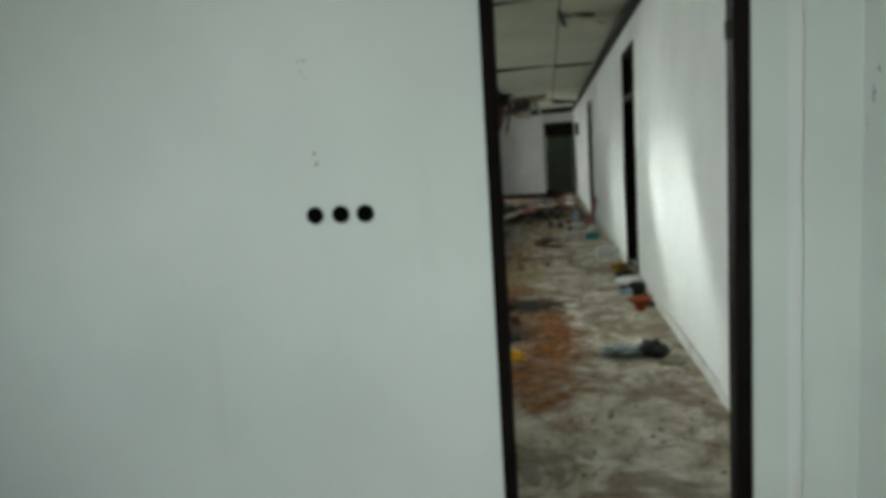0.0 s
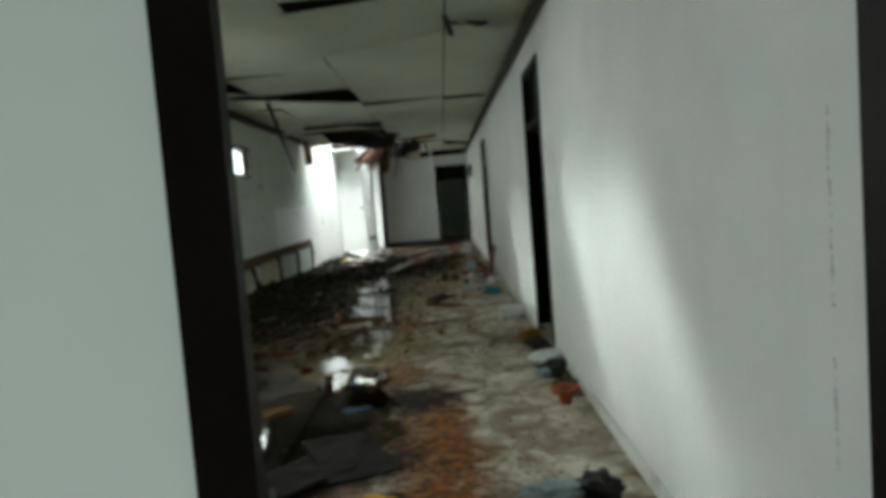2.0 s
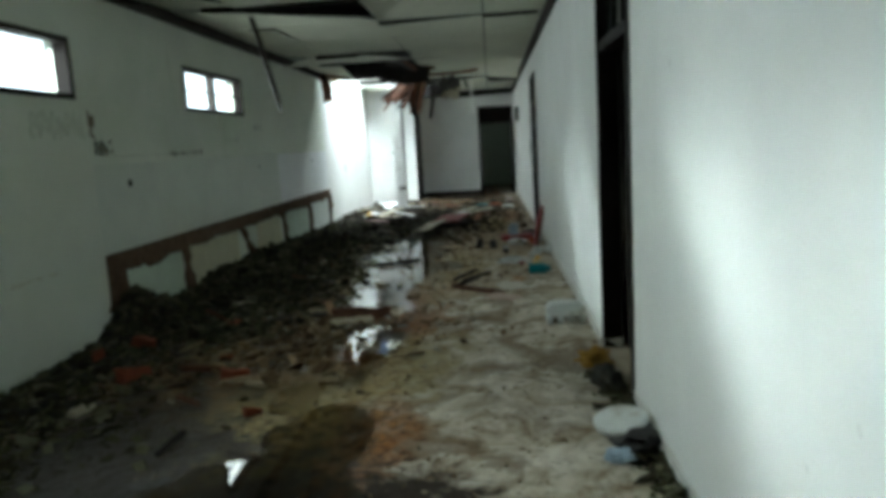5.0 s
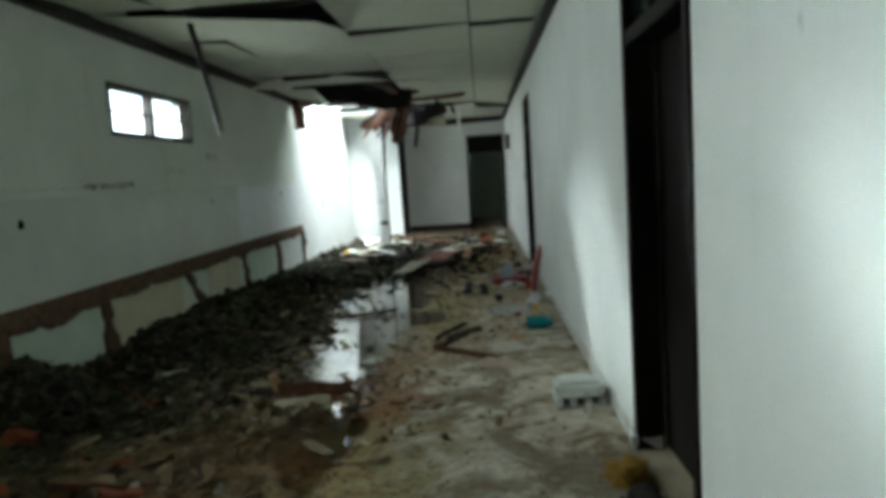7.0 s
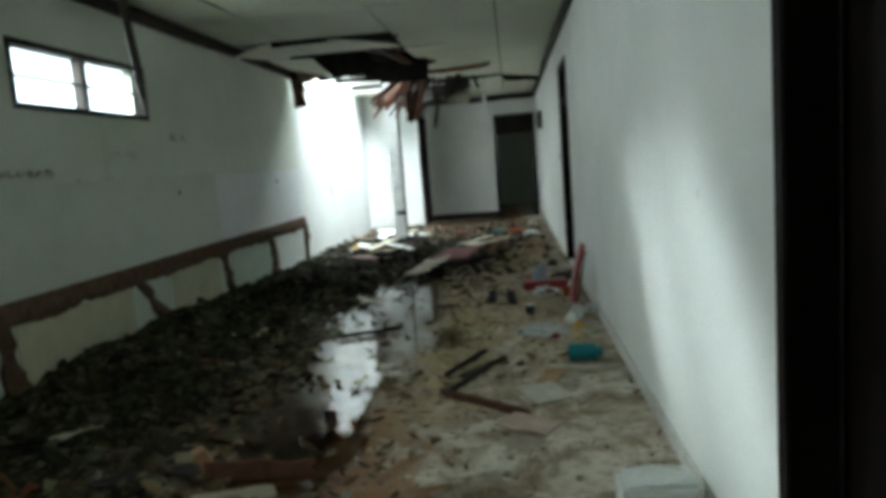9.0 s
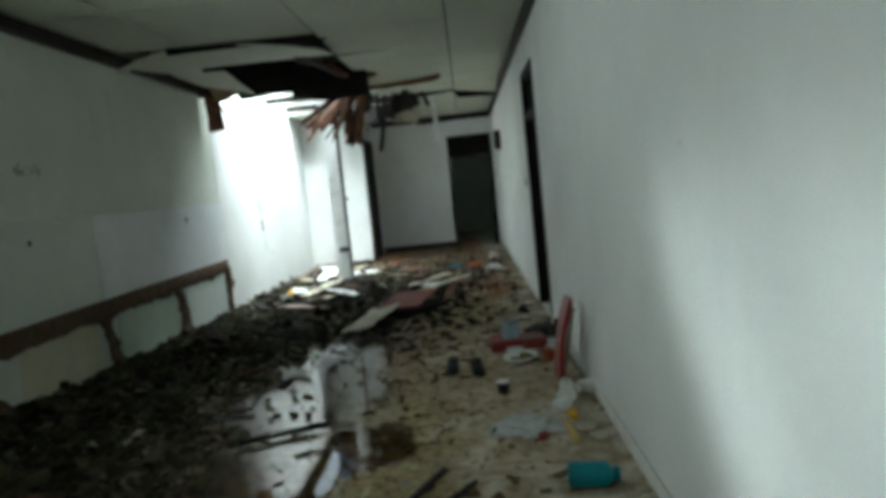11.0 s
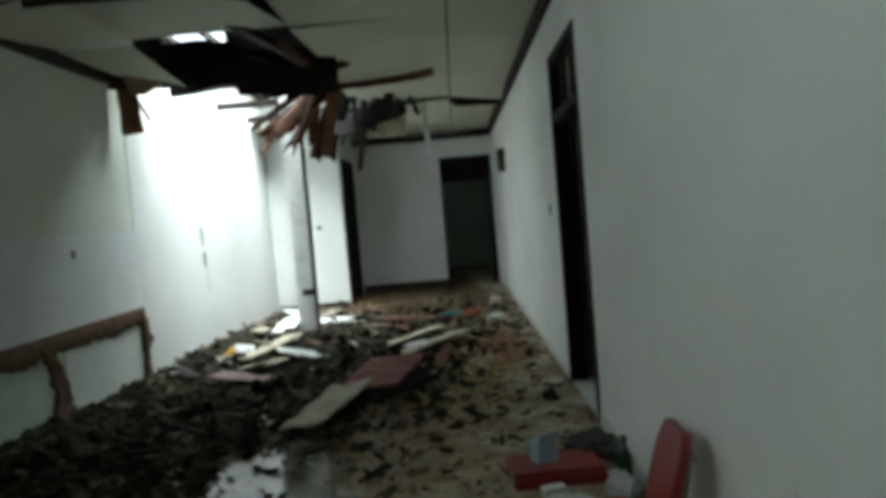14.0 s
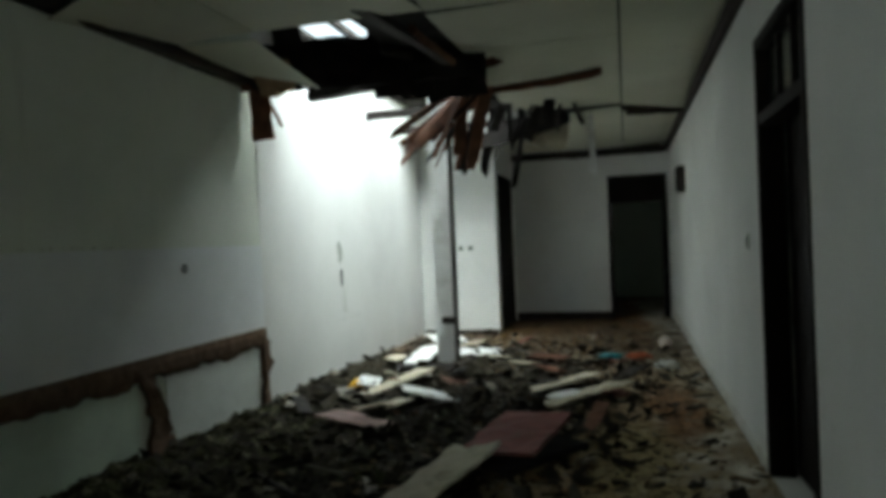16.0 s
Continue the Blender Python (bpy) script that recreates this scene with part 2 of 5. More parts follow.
WATER, t, p, pos = base("standing_water", 0.02, 0.5)
clear, gloss, fres, both = (t.nodes.new("ShaderNodeBsdf" + k) if k in ("Transparent", "Glossy") else t.nodes.new(k) for k in ("Transparent", "Glossy", "ShaderNodeFresnel", "ShaderNodeMixShader"))
clear.inputs[0].default_value = (0.88, 0.83, 0.74, 1)
gloss.inputs["Roughness"].default_value = 0.02
fres.inputs[0].default_value = 1.36
ripple = node(t, "ShaderNodeBump", Strength=0.02, Distance=0.02)
t.links.new(noise_tex(t, 5, 2, 0.5, pos), ripple.inputs["Height"])
t.links.new(ripple.outputs[0], gloss.inputs["Normal"])
t.links.new(fres.outputs[0], both.inputs[0])
t.links.new(clear.outputs[0], both.inputs[1])
t.links.new(gloss.outputs[0], both.inputs[2])
t.links.new(both.outputs[0], t.nodes["Material Output"].inputs["Surface"])


def litter(name, stops, rough=0.8):
    m, t, p, pos = base(name, rough, 0.1)
    r = t.nodes.new("ShaderNodeNewGeometry").outputs["Random Per Island"]
    col = mix(t, 0.35, ramp(t, r, stops), ramp(t, noise_tex(t, 40, 3, 0.6, pos), [(0.3, (0.01, 0.008, 0.004)), (0.7, (0.1, 0.08, 0.045))]))
    t.links.new(col, p.inputs["Base Color"])
    return m


LIT_DARK = litter("sodden_leaf_litter", [(0.0, (0.012, 0.012, 0.007)), (0.45, (0.04, 0.04, 0.02)), (0.75, (0.11, 0.12, 0.06)), (0.94, (0.24, 0.23, 0.16))])
# litter darkened in colour to offset the strong light below the roof hole
LIT_BLACK = litter("near_black_scraps", [(0.0, (0.004, 0.004, 0.003)), (0.6, (0.014, 0.013, 0.01)), (0.9, (0.04, 0.037, 0.028)), (1.0, (0.08, 0.075, 0.06))])
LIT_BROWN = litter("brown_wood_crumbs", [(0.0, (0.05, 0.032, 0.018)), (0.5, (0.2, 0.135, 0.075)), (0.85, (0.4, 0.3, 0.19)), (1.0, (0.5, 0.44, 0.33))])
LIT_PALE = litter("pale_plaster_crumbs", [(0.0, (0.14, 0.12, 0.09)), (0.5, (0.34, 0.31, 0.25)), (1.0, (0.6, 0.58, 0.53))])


# ---- mesh helpers ----
def link(name, bm, material, parent=None, label="", smooth=False):
    me = bpy.data.meshes.new(name)
    bmesh.ops.recalc_face_normals(bm, faces=bm.faces)
    bm.to_mesh(me)
    bm.free()
    me.materials.append(material)
    if smooth:
        for f in me.polygons:
            f.use_smooth = True
    ob = new(name, me)
    if parent is not None:
        ob.parent = parent
    if label:
        ob["label"] = label
    return ob


part = link


def thing(name, at, label, category, group="", turn=(0, 0, 0)):
    ob = new(name)
    ob.matrix_world = pose(*at, *turn)
    return tagged(ob, label, category, group)


def add_box(bm, x0, x1, y0, y1, z0, z1, m=None):
    r = bmesh.ops.create_cube(bm, size=1)
    for v in r["verts"]:
        v.co = Vector(((x0 + x1) / 2 + v.co.x * (x1 - x0), (y0 + y1) / 2 + v.co.y * (y1 - y0), (z0 + z1) / 2 + v.co.z * (z1 - z0)))
        if m:
            v.co = m @ v.co
    return r["verts"]


def box(x0, x1, y0, y1, z0, z1, bevel=0.0, m=None):
    bm = bmesh.new()
    add_box(bm, x0, x1, y0, y1, z0, z1)
    if bevel:
        bmesh.ops.bevel(bm, geom=bm.edges[:], offset=bevel, segments=2, affect="EDGES")
    if m:
        bm.transform(m)
    return bm


def ragged_box(x0, x1, y0, y1, z0, z1, cut=0.1, jag=0.02, seed=0, m=None):
    """A board cut into strips along its longest side, with chewed edges."""
    bm = box(x0, x1, y0, y1, z0, z1)
    for axis, (a, b) in enumerate(((x0, x1), (y0, y1), (z0, z1))):
        n = min(14, int((b - a) / cut))
        for i in range(1, n):
            co, no = Vector((0, 0, 0)), Vector((0, 0, 0))
            co[axis], no[axis] = a + (b - a) * i / n, 1
            bmesh.ops.bisect_plane(bm, geom=bm.verts[:] + bm.edges[:] + bm.faces[:], plane_co=co, plane_no=no)
    for v in bm.verts:
        v.co += Vector((noise.noise(v.co * 9 + Vector((seed, 0, 0))), noise.noise(v.co * 9 + Vector((0, seed, 5))), noise.noise(v.co * 9 + Vector((3, 1, seed))))) * jag
    if m:
        bm.transform(m)
    return bm


def lathe(profile, n=20, m=None):
    bm = bmesh.new()
    rings = []
    for r, z in profile:
        rings.append([bm.verts.new((r * math.cos(2 * math.pi * i / n), r * math.sin(2 * math.pi * i / n), z)) for i in range(n)])
    for a, b in zip(rings, rings[1:]):
        for i in range(n):
            bm.faces.new((a[i], a[(i + 1) % n], b[(i + 1) % n], b[i]))
    bm.faces.new(rings[0])
    bm.faces.new(rings[-1])
    if m:
        bm.transform(m)
    return bm


def lump(rx, ry, rz, rough=0.25, seed=0, sub=3):
    bm = bmesh.new()
    bmesh.ops.create_icosphere(bm, subdivisions=sub, radius=1)
    for v in bm.verts:
        k = 1 + rough * noise.noise(v.co * 1.7 + Vector((seed * 3.1, seed, 0))) + rough * 0.5 * noise.noise(v.co * 4.5 + Vector((0, seed, 2)))
        v.co = Vector((v.co.x * rx * k, v.co.y * ry * k, v.co.z * rz * k))
    return bm


def prism(outline, z0, z1):
    bm = bmesh.new()
    f = bm.faces.new([bm.verts.new((x, y, z0)) for x, y in outline])
    for g in bmesh.ops.extrude_face_region(bm, geom=[f])["geom"]:
        if isinstance(g, bmesh.types.BMVert):
            g.co.z = z1
    return bm


def slab(axis, p0, p1, u, z, holes):
    """A wall along y (axis 'x') or x (axis 'y') between the faces p0 and p1, with openings (u0, u1, z0, z1) right through it."""
    us = sorted({u[0], u[1], *[h[0] for h in holes], *[h[1] for h in holes]})
    zs = sorted({z[0], z[1], *[h[2] for h in holes], *[h[3] for h in holes]})
    us = [v for v in us if u[0] <= v <= u[1]]
    zs = [v for v in zs if z[0] <= v <= z[1]]
    full = lambda i, k: 0 <= i < len(us) - 1 and 0 <= k < len(zs) - 1 and not any(
        h[0] <= (us[i] + us[i + 1]) / 2 <= h[1] and h[2] <= (zs[k] + zs[k + 1]) / 2 <= h[3] for h in holes)
    bm = bmesh.new()
    seen = {}

    def vert(pp, uu, zz):
        key = (pp, uu, zz)
        if key not in seen:
            seen[key] = bm.verts.new((pp, uu, zz) if axis == "x" else (uu, pp, zz))
        return seen[key]
    for i in range(len(us) - 1):
        for k in range(len(zs) - 1):
            if not full(i, k):
                continue
            a, b, c, d = us[i], us[i + 1], zs[k], zs[k + 1]
            for pp in (p0, p1):
                bm.faces.new([vert(pp, a, c), vert(pp, b, c), vert(pp, b, d), vert(pp, a, d)])
            for di, dk, e in ((-1, 0, ((a, c), (a, d))), (1, 0, ((b, c), (b, d))), (0, -1, ((a, c), (b, c))), (0, 1, ((a, d), (b, d)))):
                if not full(i + di, k + dk):
                    (u1, z1), (u2, z2) = e
                    bm.faces.new([vert(p0, u1, z1), vert(p0, u2, z2), vert(p1, u2, z2), vert(p1, u1, z1)])
    return bm


def structure(name, bm, material, label):
    return tagged(link(name, bm, material), label, "", "", "structure")


# ---- large structure ----
PUDDLES = [(0.54, 6.05, 0.32, 0.6), (0.32, 4.80, 0.78, 1.25), (0.24, 6.70, 0.18, 0.32), (0.49, 7.90, 0.3, 0.6), (0.39, 9.15, 0.4, 0.7), (0.34, 10.19, 0.46, 0.7), (0.39, 11.10, 0.55, 0.8),
           (0.30, 12.12, 0.62, 0.85), (0.29, 13.32, 0.55, 0.9), (0.90, 11.15, 0.24, 0.4), (0.55, 7.15, 0.1, 0.4)]


def hollow(x, y):
    """How deep a place lies in one of the hollows that hold water, 0 to 1."""
    m = max(1.4 * (1 - ((x - cx) / rx) ** 2 - ((y - cy) / ry) ** 2) for cx, cy, rx, ry in PUDDLES)
    if m < -0.4:
        return 0.0
    return max(0.0, m - 0.05 + 0.4 * noise.noise(Vector((x * 2.5, y * 2.5, 8))) + 0.3 * noise.noise(Vector((x * 7, y * 7, 4))))


bm = bmesh.new()
NX, NY = 110, 420
for j in range(NY + 1):
    for i in range(NX + 1):
        x, y = -4.5 + 9.5 * i / NX, -3.6 + 32 * j / NY
        h = 0.004 * noise.noise(Vector((x * 2.2, y * 2.2, 0))) + 0.004 * noise.noise(Vector((x * 6, y * 6, 3)))
        h -= 0.022 * min(1.0, hollow(x, y))
        bm.verts.new((x, y, h - 0.004 - 0.07 * max(0, min(1, (y - 17) / 5))))
bm.verts.ensure_lookup_table()
for j in range(NY):
    for i in range(NX):
        a = j * (NX + 1) + i
        bm.faces.new([bm.verts[q] for q in (a, a + 1, a + NX + 2, a + NX + 1)])
floor = structure("floor", bm, FLOOR, "stained cement floor, dry and pale along one wall, soaked brown elsewhere")
structure("ground", box(-400, 400, -400, 400, -0.5, -0.35), plain("bare_earth", (0.12, 0.1, 0.06), 0.95, 0.4, 0.3), "bare earth around the building")

D1, D2 = (6.46, 7.555, 0, 2.615), (14.0, 15.15, 0, 2.535)
structure("wall_left", slab("x", XL - 0.2, XL, (1.19, 21.72), (-0.1, 3.6), [(a, b, WZ0, WZ1) for a, b in WINDOWS]), PLASTER,
          "stained pale limewashed wall with high window openings and mildew")
structure("wall_right", slab("x", XR, XR + 0.2, (Y0, YE + 0.2), (-0.1, 4.9), [D1, D2]), PLASTER_W, "white plastered wall with two dark doorways")
ED = (1.2, 2.21, -0.1, 2.475)
structure("wall_end", slab("y", YE, YE + 0.18, (-0.5, 4.55), (-0.1, 4.9), [ED]), PLASTER_W, "white plastered end wall with a dark doorway")
structure("wall_recess", slab("y", 21.72, 21.88, (-1.95, -0.5), (-0.2, 3.6), []), PLASTER_W, "brightly lit white wall of the side recess")
structure("wall_side_door", slab("x", -0.66, -0.5, (21.88, YE), (-0.2, 3.1), [(21.96, 23.3, -0.2, 2.5)]), PLASTER_W, "short wall with a dark side doorway")
# entrance room
structure("wall_entrance", slab("y", 1.04, 1.15, (-2.6, 1.095), (-0.1, 3.0), []), PLASTER_A, "pale green plastered wall with three round socket holes")
structure("wall_entrance_return", slab("y", 1.33, 1.5, (2.077, 2.47), (-0.1, 3.0), []), PLASTER_A, "pale green plastered wall beside the door frame")
# the two gables are unseen, added to stop sky leaking in over the ceiling
structure("wall_gable", slab("y", 1.3, 1.45, (-1.95, 2.46), (3.02, 4.9), []), PLASTER, "unseen plastered gable added above the ceiling to shut out sky light")
structure("wall_gable_end", slab("y", 24.0, 24.1, (-2.0, -0.5), (2.5, 4.9), []), PLASTER, "unseen plastered gable added above the ceiling to shut out sky light")
structure("wall_entrance_head", slab("y", 1.2, 1.4, (1.1, 2.47), (2.3, 3.0), []), PLASTER_A, "plaster over the doorway")
structure("wall_entrance_side", slab("x", 2.47, 2.6, (-3.6, 1.5), (-0.1, 3.0), []), PLASTER_A, "pale green plastered side wall with black scuffs")
structure("wall_entrance_far_side", slab("x", -2.75, -2.6, (-3.6, 1.19), (-0.1, 3.0), []), PLASTER_A, "pale green plastered wall")
structure("wall_entrance_back", slab("y", -3.6, -3.48, (-2.75, 2.6), (-0.1, 3.0), [(-2.3, -0.5, 1.1, 2.3)]), PLASTER_A, "pale green plastered wall with a window opening")
structure("ceiling_entrance", box(-2.75, 2.6, -3.6, 1.5, 3.0, 3.08), PANEL, "pale board ceiling")
# dark rooms behind the doorways
structure("wall_far_room", slab("y", 28.0, 28.15, (-2.0, 5.0), (-0.1, 3.0), []), PLASTER, "dim wall of the room beyond")
structure("wall_far_room_side", slab("x", 4.4, 4.55, (23.81, 28.0), (-0.1, 3.0), []), PLASTER, "dim wall of the room beyond")
# the opening is added to hold the fill lamp and is out of view
structure("wall_far_room_left", slab("x", -0.2, 0.0, (23.81, 28.0), (-0.1, 3.0), [(25.9, 26.1, 1.45, 1.95)]), PLASTER, "dim wall with an unseen small opening added for the fill lamp")
structure("ceiling_far_room", box(-2, 5, 23.81, 28.15, 2.95, 3.05), PANEL, "dim board ceiling")
for i, (a, b) in enumerate(((5.6, 8.4), (13.0, 16.0))):
    structure("wall_side_room", slab("x", 4.2, 4.35, (a, b), (-0.1, 3.0), []), PLASTER, "unlit wall of a side room")
    structure("wall_side_room", slab("y", a - 0.1, a, (XR + 0.2, 4.35), (-0.1, 3.0), []), PLASTER, "unlit wall of a side room")
    structure("wall_side_room", slab("y", b, b + 0.1, (XR + 0.2, 4.35), (-0.1, 3.0), []), PLASTER, "unlit wall of a side room")
    structure("ceiling_side_room", box(XR + 0.2, 4.35, a - 0.1, b + 0.1, 3.0, 3.08), PANEL, "unlit board ceiling")
structure("wall_left_room", slab("x", -2.5, -2.4, (21.88, 23.9), (-0.1, 3.0), []), ATTIC, "unlit wall behind the side doorway")
structure("wall_left_room_back", slab("y", 23.8, 23.9, (-2.5, -0.5), (-0.1, 3.0), []), ATTIC, "unlit wall behind the side doorway")

# ceiling boards: one mesh, some sagging at an edge, some gone
random.seed(4)
xs = [XL, -1.04, 0.23, 1.5, XR]
ys = [1.5, 2.95, 4.35, 5.75, 7.15, 8.55, 9.95, 11.36, 12.75, 14.12, 15.28, 16.4, 18.3, 19.4, 20.8, 22.1, YE]
gone = {(1, 10), (0, 11), (1, 11), (0, 12), (1, 12), (0, 13), (1, 13)}
sag = {(1, 6): (-0.07, -0.2, 0, 0), (0, 6): (-0.02, -0.07, 0, 0), (0, 5): (-0.06, -0.17, 0, 0), (1, 5): (-0.04, 0, 0, -0.02), (2, 7): (-0.07, -0.02, 0, 0), (3, 7): (-0.05, -0.03, 0, 0), (0, 7): (0, -0.04, 0, 0),
       (2, 3): (-0.1, 0, 0, -0.16), (3, 2): (0, 0, -0.05, 0), (1, 9): (0, -0.15, 0, 0), (0, 9): (-0.16, 0, 0, -0.03),
       (2, 11): (0, 0, -0.03, -0.08), (2, 12): (-0.05, 0, 0, 0), (3, 12): (0, 0, -0.12, -0.02), (2, 13): (-0.12, -0.03, 0, -0.02),
       (3, 13): (-0.1, -0.02, 0, 0), (1, 14): (-0.1, -0.06, 0, 0), (2, 14): (0, 0, -0.05, -0.03), (3, 14): (0, 0, -0.02, -0.08), (2, 10): (-0.03, 0, 0, 0), (0, 10): (-0.03, -0.05, -0.18, -0.02)}
bm = bmesh.new()
for i in range(4):
    for j in range(len(ys) - 1):
        if (i, j) in gone:
            continue
        g = 0.008
        a, b, c, d = xs[i] + g, xs[i + 1] - g, ys[j] + g, ys[j + 1] - g
        s = sag.get((i, j), [-0.012 * random.random() for _ in range(4)])
        low, top = [], []
        n = 4
        for v in range(n + 1):
            for u in range(n + 1):
                fu, fv = u / n, v / n
                if j == 9 and i < 2:
                    fu = fu * fu if i else 1 - (1 - fu) ** 2
                z = (s[0] * (1 - fu) + s[1] * fu) * (1 - fv) + (s[3] * (1 - fu) + s[2] * fu) * fv
                z -= 0.02 * math.sin(math.pi * fu) * math.sin(math.pi * fv) * random.uniform(0.6, 1.2)
                x, y = a + (b - a) * u / n, c + (d - c) * fv
                low.append(bm.verts.new((x, y, ZC + z)))
                top.append(bm.verts.new((x, y, ZC + z + 0.008)))
        for v in range(n):
            for u in range(n):
                k = v * (n + 1) + u
                for L in (low, top):
                    bm.faces.new([L[q] for q in (k, k + 1, k + n + 2, k + n + 1)])
        rim = [q for q in range(n + 1)] + [n + (n + 1) * q for q in range(1, n + 1)] + [(n + 1) * n + q for q in range(n - 1, -1, -1)] + [(n + 1) * q for q in range(n - 1, 0, -1)]
        for q, r in zip(rim, rim[1:] + rim[:1]):
            bm.faces.new([low[q], low[r], top[r], top[q]])
ceiling = structure("ceiling", bm, PANEL, "sagging stained ceiling boards with open joints and a collapsed bay")
# joists and roof over the boards
bm = bmesh.new()
for y in ys[1:]:
    if not 15 < y < 19:
        add_box(bm, XL, XR, y - 0.03, y + 0.03, 3.07, 3.17)
for x in xs[1:4]:
    add_box(bm, x - 0.025, x + 0.025, 1.5, 15.4, 3.08, 3.15)
structure("trim_joists", bm, ATTIC, "dark ceiling joists above the boards")
# added black sheets that keep the open ceiling joints dark
structure("trim_light_stop", box(XL, XR, 1.5, 15.5, 3.19, 3.2), ATTIC, "black sheet added over the joists to stop sky light")
structure("trim_light_stop_side", box(0.24, XR, 15.51, YE, 3.19, 3.2), ATTIC, "black sheet added over the joists to stop sky light")
RZ = lambda x: 3.55 + 0.3 * (x - XL)
bm = bmesh.new()


def roof_piece(x0, x1, y0, y1):
    q = []
    for dz in (0, 0.06):
        q.append([bm.verts.new((x, y, RZ(x) + dz)) for x, y in ((x0, y0), (x1, y0), (x1, y1), (x0, y1))])
    bm.faces.new(q[0])
    bm.faces.new(q[1])
    for i in range(4):
        bm.faces.new([q[0][i], q[0][(i + 1) % 4], q[1][(i + 1) % 4], q[1][i]])


roof_piece(-2.3, 2.6, 1.2, 17.1)
roof_piece(-2.3, -1.6, 17.1, 20.9)
roof_piece(-0.2, 2.6, 17.1, 24)
roof_piece(-1.33, -1.28, 17.1, 20.9)
roof_piece(-1.97, -0.2, 20.9, 24)
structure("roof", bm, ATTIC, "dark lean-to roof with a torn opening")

# cornices and baseboards
bm = box(XL, XL + 0.085, 1.5, 16.25, 2.875, 2.985, 0.008)
structure("trim_left", bm, TRIM, "dark timber cornice along the wall")
structure("trim_right", box(XR - 0.06, XR, 1.5, YE, 2.86, 2.98, 0.008), TRIM, "dark timber cornice along the wall")
structure("trim_end", box(-0.5, XR - 0.06, YE - 0.06, YE, 2.84, 2.97, 0.008), TRIM, "dark timber cornice on the end wall")
for a, b in ((1.5, 6.43), (7.59, 13.97), (15.18, YE)):
    structure("baseboard", box(XR - 0.014, XR, a, b, -0.08, 0.085, 0.004), SKIRT, "grey cement skirting, dirty at the floor")
structure("baseboard_end", box(-0.5, 1.22, YE - 0.02, YE, -0.09, 0.06, 0.004), TRIM, "dark skirting on the end wall")
structure("baseboard_recess", box(XL + 0.007, -0.5, 21.69, 21.72, -0.1, 0.0, 0.004), TRIM, "dark skirting on the recess wall")

BACKDROP = bpy.data.materials.new("white_overcast_sky")
BACKDROP.use_nodes = True
BACKDROP.node_tree.nodes["Principled BSDF"].inputs["Base Color"].default_value = (0.8, 0.85, 0.86, 1)
BACKDROP.node_tree.nodes["Principled BSDF"].inputs["Emission Color"].default_value = (0.88, 0.97, 1.0, 1)
BACKDROP.node_tree.nodes["Principled BSDF"].inputs["Emission Strength"].default_value = 2.5
structure("backdrop", box(-24.2, -24, -20, 120, -0.4, 45), BACKDROP, "white overcast sky beyond the building")


# ---- doors and windows ----
def timber_window(y0, y1, name):
    """A high window: frame, mullion, thin glazing bar and panes, set in the wall's opening."""
    w = tagged(new(name), "dark timber-framed high window, two hazy lights", "", "", "structure")
    w.location = (XL - 0.06, (y0 + y1) / 2, WZ0)
    h, half = WZ1 - WZ0, (y1 - y0) / 2
    f = 0.045
    part("frame_rail", box(-0.05, 0.075, -half, half, 0.0, f, 0.005), WOOD, w)
    part("frame_rail", box(-0.05, 0.075, -half, half, h - f, h, 0.005), WOOD, w)
    for s in (-half, half - f):
        part("frame_stile", box(-0.05, 0.075, s, s + f, f, h - f, 0.005), WOOD, w)
    part("mullion", box(-0.045, 0.045, -0.035, 0.035, f, h - f, 0.005), TRIM, w)
    for s in (-1, 1):
        a, b = sorted((s * 0.035, s * (half - f)))
        if s < 0 or y0 > 9:
            part("glazing_bar", box(-0.02, 0.02, a, b, h * 0.5 - 0.008, h * 0.5 + 0.008), TRIM, w)


for i, (a, b) in enumerate(WINDOWS):
    timber_window(a, b, "window_%d" % (i + 1))


def side_door(y0, y1, top, name, label, head=2.03):
    """Frame, transom light and a dark leaf set back in the right wall."""
    d = tagged(new(name), label, "", "", "structure")
    d.location = (XR, (y0 + y1) / 2, 0)
    h = (y1 - y0) / 2
    for s in (-h, h - 0.07):
        part("frame_stile", box(-0.012, 0.13, s, s + 0.07, 0, top, 0.006), WOOD, d)
    part("frame_head", box(-0.012, 0.13, -h + 0.07, h - 0.07, top - 0.07, top, 0.006), WOOD, d)
    part("transom_rail", box(-0.008, 0.13, -h + 0.07, h - 0.07, head, head + 0.07, 0.006), WOOD, d)
    for k in range(1, 3):
        u = -h + 0.07 + (2 * h - 0.14) * k / 3
        part("transom_bar", box(0.03, 0.07, u - 0.015, u + 0.015, head + 0.07, top - 0.07), WOOD, d)
    part("transom_pane", box(0.048, 0.053, -h + 0.07, h - 0.07, head + 0.07, top - 0.07), plain("grimy_glass", (0.02, 0.024, 0.022), 0.2, 0.3, 6, 0.5), d, "grimy dark glass pane")
    leaf = part("leaf", box(0.15, 0.19, -h + 0.03, h - 0.03, 0.012, head + 0.03, 0.004), WOOD, d, "dark stained door leaf")
    for z0, z1 in ((0.2, 0.85), (1.0, 1.85)):
        for s in (-1, 1):
            part("leaf_panel", box(0.142, 0.152, min(s * 0.05, s * (h - 0.16)), max(s * 0.05, s * (h - 0.16)), z0, z1, 0.004), WOOD, leaf)
    part("handle", box(0.09, 0.15, -h + 0.12, -h + 0.14, 1.0, 1.02, 0.004), TRIM, leaf)


side_door(D1[0], D1[1], D1[3], "door_1", "dark stained timber door and frame with transom light")
side_door(D2[0], D2[1], D2[3], "door_2", "dark stained timber door and frame with barred transom")

